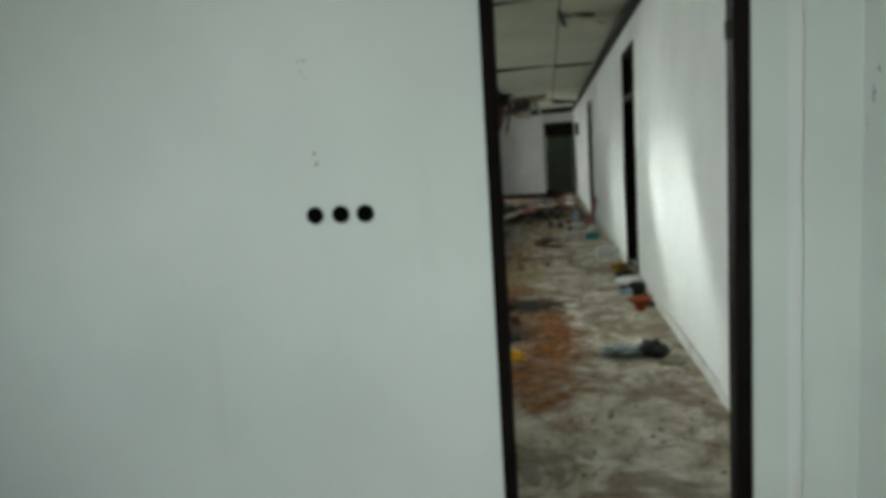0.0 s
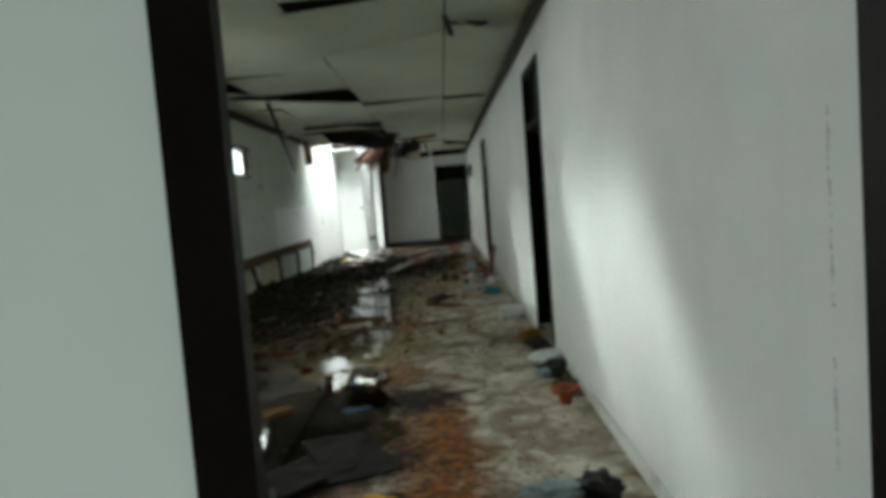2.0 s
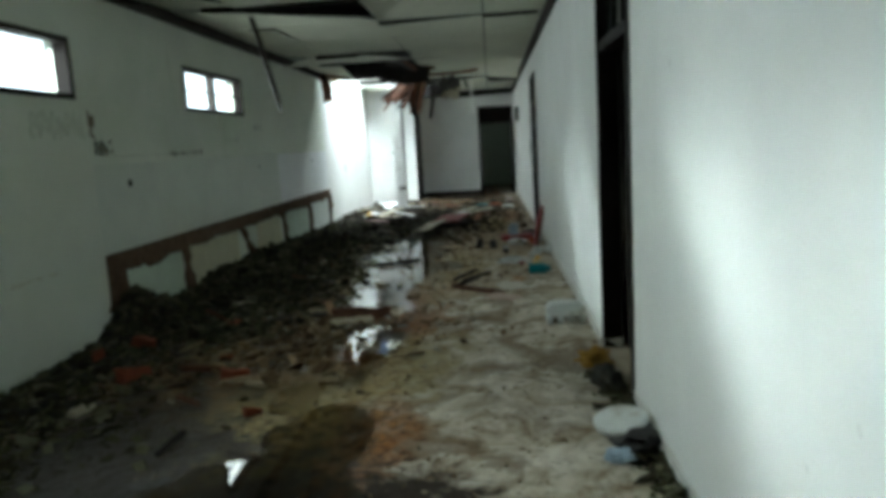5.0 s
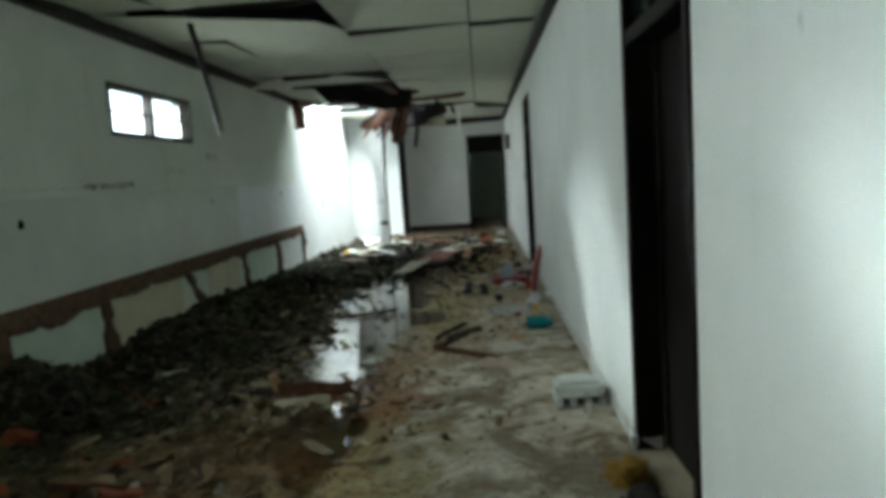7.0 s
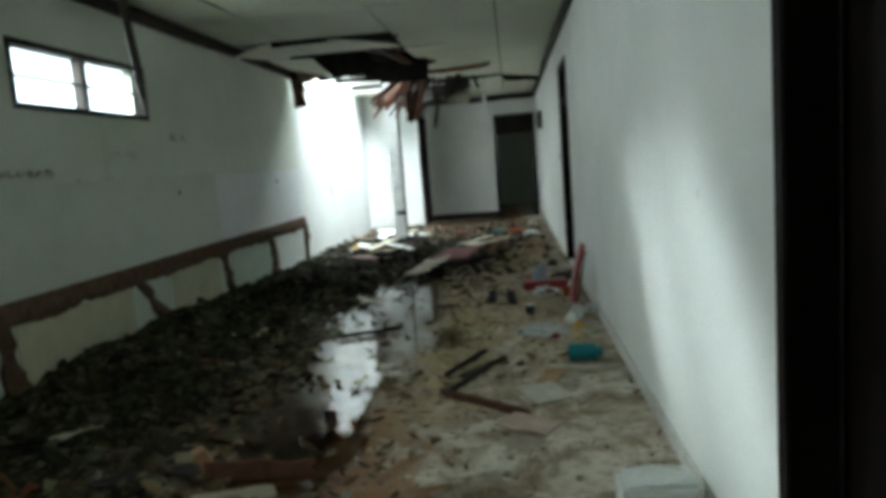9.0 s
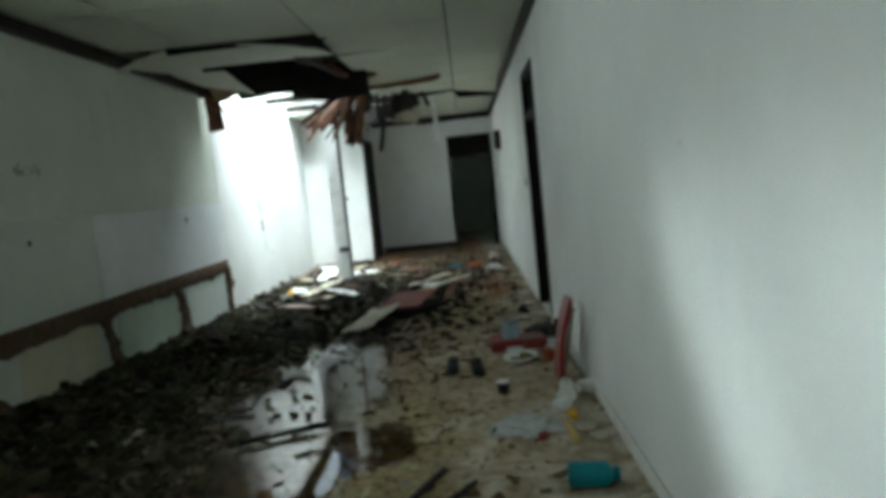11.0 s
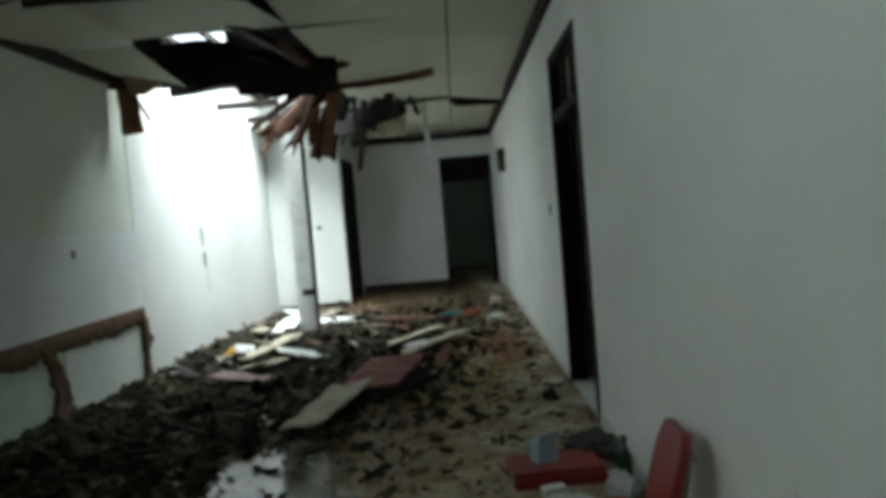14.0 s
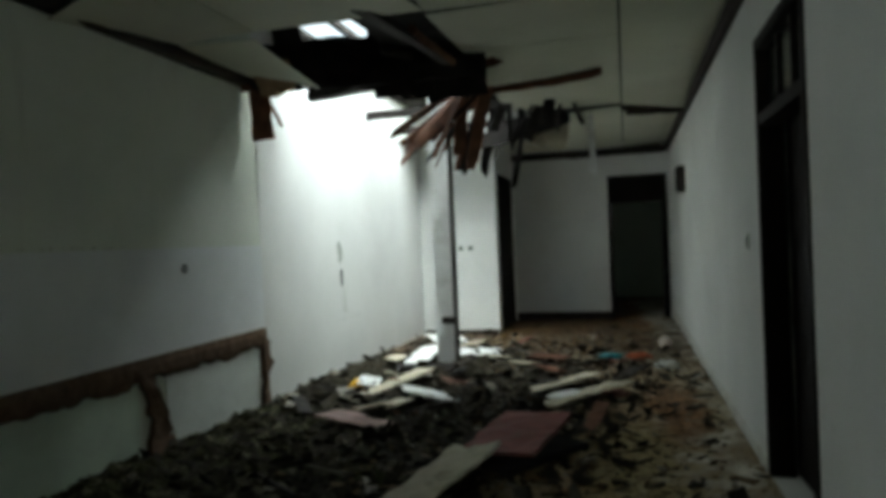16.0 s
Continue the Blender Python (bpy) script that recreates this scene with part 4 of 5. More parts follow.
# ---- floor: mound, water, litter ----
def mound(x, y):
    """Height of the heap of soil and litter over the floor."""
    k = max(0.0, min(1.0, (y - 7.9) / 1.6)) * max(0.25, min(1.0, (17.0 - y) / 5.0))
    h = 0.25 * k * math.exp(-((x - XL) / 0.85) ** 2) * (0.75 + 0.5 * noise.noise(Vector((x * 1.3, y * 0.9, 2))))
    h += 0.1 * max(0.0, min(1.0, (y - 3.0) / 1.5)) * max(0.0, min(1.0, (9.5 - y) / 1.5)) * math.exp(-((x - XL) / 0.5) ** 2)
    h += 0.3 * math.exp(-((x - XL) / 0.35) ** 2 - ((y - 8.45) / 0.4) ** 2)
    q = max(0.0, 1 - ((x + 0.4) / 1.5) ** 2 - ((y - 17.2) / 2.8) ** 2)
    h += 0.1 * q
    h += 0.035 * noise.noise(Vector((x * 3, y * 3, 0))) + 0.03 * noise.noise(Vector((x * 8, y * 8, 5))) - 0.035
    h -= 0.05 * max(0.0, min(1.0, (x + 0.55) / 0.6)) * max(0.0, min(1.0, (15.5 - y) / 1.5))
    return h - 0.07 * max(0.0, min(1.0, (y - 17) / 5))


MUD, t, p, pos = base("black_soil", 0.75, 0.3)
a, b = noise_tex(t, 5, 6, 0.7, pos), noise_tex(t, 30, 4, 0.6, pos)
t.links.new(mix(t, 0.4, ramp(t, a, [(0.3, (0.008, 0.007, 0.005)), (0.6, (0.03, 0.025, 0.016)), (0.8, (0.07, 0.065, 0.04))]), ramp(t, b, [(0.35, (0.006, 0.006, 0.005)), (0.7, (0.09, 0.08, 0.055))])), p.inputs["Base Color"])
bump(t, p, calc(t, "ADD", a, b), 0.8, 0.04)
bm = bmesh.new()
gx, gy, st = 60, 300, 0.06
vs = {}
for j in range(gy + 1):
    for i in range(gx + 1):
        x, y = XL - 0.01 + 0.055 * i, 2.9 + st * j
        vs[i, j] = bm.verts.new((x, y, mound(x, y)))
for j in range(gy):
    for i in range(gx):
        q = [vs[i, j], vs[i + 1, j], vs[i + 1, j + 1], vs[i, j + 1]]
        if max(v.co.z for v in q) > -0.012:
            bm.faces.new(q)
for v in [v for v in bm.verts if not v.link_faces]:
    bm.verts.remove(v)
heap = link("soil_heap", bm, MUD, smooth=True)
tagged(heap, "heap of black soil and rotten litter along the wall", "soil heap", "", "stuff")

def puddle(y0, y1):
    """Still water lying in the hollows of one stretch of the floor."""
    bm = bmesh.new()
    st = 0.035
    made = {}

    def corner(i, j):
        if (i, j) not in made:
            made[i, j] = bm.verts.new((-0.6 + st * i, y0 + st * j, 0))
        return made[i, j]
    for i in range(58):
        for j in range(round((y1 - y0) / st)):
            if hollow(-0.6 + st * (i + 0.5), y0 + st * (j + 0.5)) > 0.1:
                bm.faces.new([corner(i, j), corner(i + 1, j), corner(i + 1, j + 1), corner(i, j + 1)])
    for g in bmesh.ops.extrude_face_region(bm, geom=bm.faces[:])["geom"]:
        if isinstance(g, bmesh.types.BMVert):
            g.co.z = -0.03
    ob = link("puddle", bm, WATER)
    ob.location = (0, 0, -0.0095)
    return tagged(ob, "shallow still puddle of brown rainwater on the floor", "puddle", "rainwater puddles")


puddle(3.5, 7.0)
puddle(7.0, 10.5)
puddle(10.5, 14.0)


def scatter(name, n, place, size, material, label, seed, flat=0.25, long=2.2):
    """Crumbs and leaves: each a small skewed solid lying on the ground."""
    r = random.Random(seed)
    verts, faces = [], []
    cube = [(-1, -1, -1), (1, -1, -1), (1, 1, -1), (-1, 1, -1), (-1, -1, 1), (1, -1, 1), (1, 1, 1), (-1, 1, 1)]
    quads = [(0, 3, 2, 1), (4, 5, 6, 7), (0, 1, 5, 4), (1, 2, 6, 5), (2, 3, 7, 6), (3, 0, 4, 7)]
    for _ in range(n):
        x, y = place(r)
        if hollow(x, y) > 0.3 and r.random() < 0.88:
            continue
        h = max(mound(x, y), -0.004)
        s = size[0] * (size[1] / size[0]) ** (r.random() ** 1.6)
        m = pose(x, y, h + s * flat * 0.5, r.gauss(0, 22), r.gauss(0, 22), r.uniform(0, 360))
        e = r.uniform(1, long)
        o = len(verts)
        for c in cube:
            verts.append(m @ Vector((c[0] * s * 0.5 * e * r.uniform(0.6, 1.2), c[1] * s * 0.5 * r.uniform(0.5, 1.2), c[2] * s * 0.5 * flat * r.uniform(0.5, 1.2))))
        faces += [tuple(o + v for v in q) for q in quads]
    me = bpy.data.meshes.new(name)
    me.from_pydata(verts, [], faces)
    me.materials.append(material)
    return tagged(new(name, me), label, "litter", "", "stuff")


def on_heap(r):
    return XL + 0.03 + min(2.2, abs(r.gauss(0, 0.85))), r.uniform(8.0, 16.2)


def near_wall(r):
    return XL + 0.08 + abs(r.gauss(0, 0.55)), r.uniform(4.0, 8.6)


def mid_hall(r):
    y = r.uniform(7.5, 21)
    return r.gauss(0.5, 0.75) if y > 13 else r.gauss(0.2, 0.6), y


def right_side(r):
    return min(XR - 0.04, max(0.3, r.gauss(1.6, 0.5))), r.uniform(8.5, 22.5)


def wreck(r):
    return r.gauss(-0.35, 1.0), r.gauss(16.7, 1.7)


def wall_foot(r):
    return XR - 0.03 - abs(r.gauss(0, 0.06)), r.uniform(5.1, 6.9)


def inside(place):
    def f(r):
        while True:
            x, y = place(r)
            if XL + 0.03 < x < XR - 0.03 and y < 22.1:
                return x, y
    return f


scatter("leaf_litter", 17000, inside(on_heap), (0.018, 0.085), LIT_DARK, "sodden dark leaves and grit over the heap", 1, 0.1)
scatter("leaf_litter", 2500, inside(near_wall), (0.015, 0.075), LIT_DARK, "sodden dark leaves at the wall foot", 2, 0.2)
scatter("wood_crumbs", 4500, inside(mid_hall), (0.01, 0.05), LIT_BROWN, "brown wood crumbs and bark on the floor", 3, 0.22, 3.5)
scatter("wood_crumbs", 1500, inside(right_side), (0.008, 0.032), LIT_BROWN, "brown crumbs and grit on the dry floor", 4, 0.22, 3.0)
scatter("plaster_crumbs", 500, inside(mid_hall), (0.012, 0.05), LIT_PALE, "pale plaster crumbs on wet floor", 5, 0.35, 1.6)
scatter("plaster_crumbs", 260, inside(wreck), (0.02, 0.13), LIT_PALE, "pale broken board scraps under the roof hole", 6, 0.12, 2.6)
scatter("darkened_litter", 7500, inside(wreck), (0.02, 0.11), LIT_BLACK, "sodden scraps under the roof hole, coloured black to offset its light", 7, 0.15, 2.6)
scatter("leaf_litter", 350, inside(wall_foot), (0.02, 0.08), LIT_DARK, "dark damp litter at the wall foot", 8, 0.3, 2.0)
scatter("wood_crumbs", 420, inside(lambda r: (r.gauss(0.1, 0.35), r.uniform(6.9, 9.0))), (0.025, 0.1), LIT_BROWN, "brown bark and broken wood beside the puddle", 10, 0.25, 2.6)
scatter("plaster_crumbs", 90, inside(lambda r: (r.gauss(0.0, 0.5), r.uniform(6.6, 9.0))), (0.015, 0.06), LIT_PALE, "pale plaster crumbs beside the puddle", 11, 0.35, 1.6)
scatter("grit", 1600, inside(lambda r: (r.gauss(1.3, 0.7), r.uniform(1.6, 9))), (0.006, 0.022), LIT_BROWN, "fine brown grit on the floor", 9, 0.3, 2.0)


# ---- loose things on the floor ----
def ground(x, y):
    return max(mound(x, y), -0.004 - 0.07 * max(0.0, min(1.0, (y - 17) / 5)))


def brick(x, y, turn, tilt=(0, 0), size=(0.2, 0.1, 0.06), material=REDBRICK, label="broken orange brick lying in wet litter", seed=0):
    l, w, h = (0.85 * v for v in size)
    ob = link("brick", ragged_box(-l / 2, l / 2, -w / 2, w / 2, 0, h, 0.03, 0.03, seed), material)
    ob.matrix_world = pose(x, y, ground(x, y) - 0.022, tilt[0], tilt[1], turn)
    return tagged(ob, label, "brick", "broken bricks")


for k, (x, y, a, sz) in enumerate(((-0.29, 7.11, 20, (0.24, 0.13, 0.09)), (-1.04, 7.16, 70, (0.24, 0.14, 0.12)), (-0.10, 8.10, 120, (0.17, 0.08, 0.05)), (0.05, 6.45, 40, (0.1, 0.08, 0.06)),
                                   (-1.34, 7.93, 10, (0.2, 0.12, 0.1)), (-0.87, 8.58, 60, (0.16, 0.09, 0.06)), (-1.50, 7.52, 140, (0.18, 0.1, 0.07)), (-0.55, 7.61, 15, (0.12, 0.08, 0.05)))):
    brick(x, y, a, (8 * (k % 3) - 8, 6), sz, seed=k * 1.7)
for k, (x, y, a, sz) in enumerate(((0.07, 5.29, 25, (0.24, 0.14, 0.05)), (-1.05, 6.55, 80, (0.2, 0.1, 0.05)), (-1.40, 5.60, 30, (0.22, 0.12, 0.06)))):
    brick(x, y, a, (5, -4), sz, CREAM if k else plain("tan_foam", (0.3, 0.15, 0.05), 0.95, 0.3, 14), "tan sodden lump lying in the wet dirt", 20 + k)

def board(x, y, z, l, w, turn, tilt, roll, material, label, th=0.014, seed=0, name="fallen_board"):
    ob = link(name, ragged_box(-w / 2, w / 2, -l / 2, l / 2, -th / 2, th / 2, 0.11, 0.022, seed), material)
    ob.matrix_world = pose(x, y, ground(x, y) + z, tilt, roll, turn)
    return tagged(ob, label, "board", "fallen ceiling boards")


board(0.4, 14.68, 0.09, 0.92, 0.34, -14, 3, -9, CREAM, "cream ceiling board lying tilted on the litter", 0.02, 1)
board(0.73, 15.42, 0.13, 0.85, 0.52, -12, 4, -3, REDBOARD, "faded red board propped on the rubble", 0.02, 2)
board(0.8, 15.3, 0.04, 0.8, 0.42, -35, 0, 2, ATTIC, "black sodden board lying flat", 0.05, 3)
board(0.79, 17.36, 0.06, 0.95, 0.2, -46, 4, -5, CREAM, "long cream board strip on the litter", 0.02, 4)
board(1.08, 16.92, 0.07, 0.95, 0.32, -42, 4, -8, CREAM, "cream board lying over dark rubble", 0.02, 5)
board(-0.63, 16.95, 0.07, 0.95, 0.22, -22, 5, -6, CREAM, "pale board slanting over the heap", 0.02, 6)
board(-0.80, 18.27, 0.08, 0.8, 0.3, -8, 10, -8, POSTW, "white board lit beneath the roof hole", 0.015, 7)
board(-0.36, 19.35, 0.03, 0.5, 0.62, 15, 2, 2, POSTW, "white board lying flat beside the post", 0.015, 8)
board(-1.11, 20.71, 0.05, 0.7, 0.5, 35, 3, 4, POSTW, "pale board lying in the wall corner", 0.015, 9)
board(-0.58, 15.75, 0.06, 0.6, 0.28, 74, 4, 5, plain("pinkish_board", (0.32, 0.22, 0.2), 0.8, 0.25, 8), "pinkish grey board on the heap", 0.015, 10)
board(0.47, 4.02, 0.015, 0.5, 0.36, -48, 1, -2, SLATE, "dark grey sodden panel lying in the wet dirt", 0.016, 11, "sodden_panel")
board(0.72, 4.25, 0.022, 0.66, 0.4, 24, 2, 2, SLATE, "dark grey sodden panel lapped over another", 0.016, 13, "sodden_panel")
rb = random.Random(12)
for k in range(34):
    x, y = rb.uniform(-1.3, 1.5), rb.uniform(15.3, 20.6)
    board(x, y, rb.uniform(0.02, 0.09), rb.uniform(0.2, 0.7), rb.uniform(0.06, 0.26), rb.uniform(0, 180), rb.gauss(0, 7), rb.gauss(0, 7),
          (CREAM, ATTIC, SPLINT, POSTW, TRIM, REDBOARD)[(0, 1, 2, 1, 3, 1, 2, 4, 0, 1, 5, 2)[k % 12]], "broken ceiling board scrap in the rubble", 0.012, 30 + k)
for k in range(12):
    x, y = rb.uniform(-1.3, 0.0), rb.uniform(8.6, 14.2)
    board(x, y, 0.02, rb.uniform(0.15, 0.4), rb.uniform(0.04, 0.1), rb.uniform(0, 180), rb.gauss(0, 5), rb.gauss(0, 5), (TRIM, SPLINT, CREAM)[k % 3], "small wood scrap in the wet litter", 0.012, 80 + k)


def stick(p0, p1, w, material=TRIM, seed=0, label="dark wet wooden lath lying on the floor"):
    a = (p0[0], p0[1], ground(*p0) + 0.02)
    b = (p1[0], p1[1], ground(*p1) + 0.025)
    return tagged(batten("lath", a, b, w, 0.02, material, label, twist=85, seed=seed), label, "lath", "loose laths")


stick((1.05, 9.79), (1.58, 9.35), 0.05, SPLINT, 1)
stick((1.07, 9.73), (1.35, 10.32), 0.04, TRIM, 2)
stick((0.02, 8.70), (0.62, 8.73), 0.12, SPLINT, 3, "wet brown plank half in the puddle")
stick((0.07, 8.44), (0.44, 8.53), 0.05, CREAM, 4)
stick((1.05, 10.14), (1.32, 10.73), 0.03, TRIM, 5)
stick((1.15, 10.09), (1.47, 10.51), 0.025, TRIM, 6)
stick((0.02, 11.33), (0.54, 11.53), 0.035, TRIM, 8)
rs = random.Random(5)
for k in range(18):
    x, y, an = rs.uniform(-1.5, -0.1), rs.uniform(4.5, 18), rs.uniform(0, math.pi)
    L = rs.uniform(0.1, 0.3)
    stick((x - L * math.cos(an), y - L * math.sin(an)), (min(XR - 0.1, max(XL + 0.1, x + L * math.cos(an))), y + L * math.sin(an)), rs.uniform(0.015, 0.04), (TRIM, SPLINT, ATTIC)[k % 3], 20 + k)
ob = link("wood_stub", ragged_box(-0.03, 0.03, -0.025, 0.025, 0, 0.16, 0.04, 0.01, 2), plain("pale_pine", (0.5, 0.3, 0.18), 0.8, 0.2, 10))
ob.matrix_world = pose(0.02, 8.76, 0.0, 12, -18, 30)
tagged(ob, "pale split wood stub leaning on a plank", "wood stub")

# by the entrance
ob = thing("flower_pot", (2.09, 4.98, 0), "small orange clay flower pot on the floor", "flower pot")
part("body", lathe([(0.04, 0.0), (0.056, 0.09), (0.05, 0.092), (0.036, 0.01)], 24), ORANGE, ob)
part("rim", lathe([(0.058, 0.075), (0.1, 0.085), (0.102, 0.115), (0.09, 0.12), (0.06, 0.1)], 24), ORANGE, ob)
part("soil", lathe([(0.05, 0.085), (0.045, 0.1), (0.01, 0.104)], 18), MUD, ob)
ob = thing("rag_bundle", (2.1, 5.86, 0), "bundle of dark rags under a dirty white lid", "rag bundle")
part("rag", lump(0.12, 0.2, 0.055, 0.5, 3), DARKCLOTH, ob).location = (0.03, 0.05, 0.045)
part("lid", lathe([(0.01, 0.0), (0.13, 0.0), (0.135, 0.02), (0.12, 0.032), (0.01, 0.03)], 26, pose(-0.01, 0.1, 0.085, 6, -8, 0)), WHITEPL, ob, "dirty white plastic lid")
part("blue_scrap", lump(0.07, 0.06, 0.03, 0.4, 8), BLUE, ob, "pale blue plastic scrap").location = (-0.05, -0.14, 0.03)
ob = link("crumpled_cloth", lump(0.15, 0.09, 0.035, 0.6, 4, 4), GREYCLOTH, smooth=True)
ob.location = (1.79, 3.56, 0.028)
tagged(ob, "crumpled grey-blue cloth on the dry floor", "cloth")
ob = link("plastic_bag", lump(0.1, 0.085, 0.06, 0.6, 9, 4), DARKCLOTH, smooth=True)
ob.location = (1.99, 3.54, 0.045)
tagged(ob, "crumpled black plastic bag on the dry floor", "bag")
ob = link("paper_scrap", lump(0.09, 0.05, 0.02, 0.6, 12, 3), plain("brown_paper", (0.3, 0.25, 0.18), 0.9, 0.3, 14), smooth=True)
ob.location = (2.08, 3.33, 0.014)
tagged(ob, "crumpled brown paper scrap on the floor", "paper")
ob = link("yellow_wrapper", lump(0.13, 0.09, 0.03, 0.7, 15, 4), YELLOW, smooth=True)
ob.location = (0.93, 3.50, 0.03)
tagged(ob, "crumpled yellow-orange plastic wrapper on wet floor", "wrapper")
ob = link("dry_weed", lump(0.1, 0.08, 0.05, 0.8, 18, 4), plain("dry_yellow_weed", (0.35, 0.2, 0.03), 0.9, 0.5, 30), smooth=False)
ob.location = (2.13, 7.17, 0.03)
tagged(ob, "clump of dry yellow weed by the doorway", "weed")
ob = link("earth_clod", lump(0.09, 0.22, 0.04, 0.6, 21, 4), MUD, smooth=True)
ob.location = (2.16, 6.83, 0.01)
tagged(ob, "dark clod of earth at the threshold", "earth clod")
structure("door_threshold", box(XR, XR + 0.16, D1[0], D1[1], -0.02, 0.008, 0.003), plain("tan_screed", (0.4, 0.34, 0.24), 0.8, 0.2, 8), "tan cement threshold")
tagged(link("plaster_lump", ragged_box(-0.06, 0.1, -0.05, 0.05, 0, 0.07, 0.03, 0.015, 6, pose(XR + 0.02, D1[1] - 0.02, 0)), WHITEPL), "white plaster lump at the foot of the frame", "plaster lump")

# white tray
ob = thing("plastic_tray", (2.06, 8.29, 0), "upturned white plastic tray with slotted side", "tray", "", (0, 0, 2))
part("shell", box(-0.15, 0.15, -0.1, 0.1, 0.05, 0.15, 0.022), WHITEPL, ob)
for k, u in enumerate((-0.13, -0.045, 0.045, 0.13)):
    part("foot", box(u - 0.02, u + 0.02, -0.098, 0.098, 0.0, 0.055, 0.006), WHITEPL, ob)
part("top_rib", lathe([(0.13, 0.0), (0.135, 0.008), (0.12, 0.012), (0.11, 0.004)], 28, pose(0, 0, 0.148) @ Matrix.Diagonal((0.95, 0.65, 1, 1))), WHITEPL, ob)

# bottle and the heap of household things
ob = thing("bottle", (1.88, 10.41, 0.055), "teal plastic bottle lying on its side", "bottle", "", (90, 0, 84))
part("body", lathe([(0.01, 0.0), (0.05, 0.002), (0.058, 0.012), (0.058, 0.17), (0.05, 0.19), (0.03, 0.205)], 24), TEAL, ob)
part("cap", lathe([(0.03, 0.205), (0.034, 0.208), (0.034, 0.235), (0.005, 0.238)], 18), TEAL, ob)
for k, (x, y, z, r) in enumerate(((2.03, 11.60, 0.045, 0.055), (1.99, 11.46, 0.035, 0.045), (2.18, 11.72, 0.06, 0.05), (2.07, 11.83, 0.05, 0.045))):
    ob = thing("plastic_cup", (x, y, z), "white disposable cup tipped over on the floor", "cup", "white cups", (60 + 20 * k, 10, 50 * k + 20))
    part("cup_wall", lathe([(r * 0.72, -0.05), (r, 0.05), (r * 0.96, 0.05), (r * 0.68, -0.045)], 20), WHITEPL, ob)
    part("cup_rim", lathe([(r, 0.046), (r * 1.08, 0.05), (r * 1.06, 0.056), (r * 0.97, 0.054)], 20), WHITEPL, ob)
ob = link("yellow_strip", lump(0.03, 0.1, 0.018, 0.4, 24, 3), YELLOW, smooth=True)
ob.location = (2.04, 11.34, 0.02)
tagged(ob, "yellow plastic strip on the floor", "strip")
ob = link("cream_stick", ragged_box(-0.018, 0.018, -0.13, 0.13, 0, 0.025, 0.05, 0.008, 3), plain("butter_plastic", (0.62, 0.45, 0.16), 0.5, 0.15, 10))
ob.matrix_world = pose(1.99, 11.04, 0.004, 0, 0, 4)
tagged(ob, "butter-yellow plastic stick on the floor", "stick")
for k, (x, y, a) in enumerate(((2.15, 10.98, 20), (2.09, 11.14, 70))):
    ob = link("broken_tile", ragged_box(-0.06, 0.06, -0.05, 0.05, 0, 0.012, 0.04, 0.01, k + 9), CREAM)
    ob.matrix_world = pose(x, y, 0.006, 4, 3, a)
    tagged(ob, "broken cream tile on the floor", "tile", "broken tiles")
ob = link("clear_film", lump(0.17, 0.13, 0.035, 0.8, 27, 4), FOIL, smooth=True)
ob.location = (1.76, 11.19, 0.025)
tagged(ob, "crumpled cloudy plastic film on the floor", "plastic film")
ob = thing("glass_bottle", (2.17, 12.98, 0), "dark green glass bottle standing by the wall", "bottle")
part("body", lathe([(0.02, 0.0), (0.036, 0.004), (0.037, 0.14), (0.03, 0.17), (0.014, 0.2), (0.013, 0.25)], 20), plain("dark_green_glass", (0.01, 0.035, 0.014), 0.15, 0.2, 8, 0.5, relief=0.03), ob)
part("neck_ring", lathe([(0.013, 0.238), (0.017, 0.24), (0.017, 0.252), (0.012, 0.254)], 16), plain("green_glass_lip", (0.012, 0.04, 0.016), 0.2, 0.2, 8, 0.5, relief=0.03), ob)
ob = link("crumpled_wrapper", lump(0.07, 0.09, 0.06, 0.7, 53, 4), FOIL, smooth=True)
ob.location = (2.14, 12.92, 0.04)
tagged(ob, "cloudy crumpled wrapper beside the red chair seat", "wrapper")
ob = thing("tin_cup", (1.66, 11.91, 0), "small black cup with a pale rim", "cup")
part("cup_wall", lathe([(0.035, 0.0), (0.042, 0.075), (0.038, 0.075), (0.03, 0.01)], 18), BLACK, ob)
part("rim", lathe([(0.036, 0.073), (0.045, 0.075), (0.045, 0.085), (0.036, 0.084)], 18), WHITEPL, ob)
ob = thing("plate", (1.84, 12.69, 0.012), "chipped white enamel plate with dried food", "plate", "", (4, -3, 0))
part("dish", lathe([(0.08, 0.0), (0.135, 0.03), (0.14, 0.036), (0.132, 0.038), (0.078, 0.01), (0.01, 0.008)], 32), WHITEPL, ob)
part("residue", lump(0.05, 0.04, 0.012, 0.5, 30), plain("dried_food", (0.3, 0.22, 0.08), 0.9, 0.3, 20), ob, "dried yellow-brown food residue").location = (0.02, 0, 0.014)
part("residue", lump(0.025, 0.02, 0.01, 0.4, 33), BLACK, ob, "black burnt scrap").location = (-0.05, 0.01, 0.014)
ob = thing("white_box", (1.81, 12.93, 0), "small dirty white box behind the plate", "box", "", (0, 0, 12))
part("body", box(-0.06, 0.06, -0.04, 0.04, 0, 0.05, 0.006), WHITEPL, ob)
part("flap", box(-0.06, 0.06, -0.005, 0.0, 0.0, 0.05, 0.001, pose(0, -0.04, 0.05, 60)), WHITEPL, ob)
ob = thing("orange_mug", (2.05, 12.63, 0), "orange plastic mug beside the plate", "mug")
part("body", lathe([(0.035, 0.0), (0.042, 0.09), (0.038, 0.09), (0.03, 0.01)], 20), ORANGE, ob)
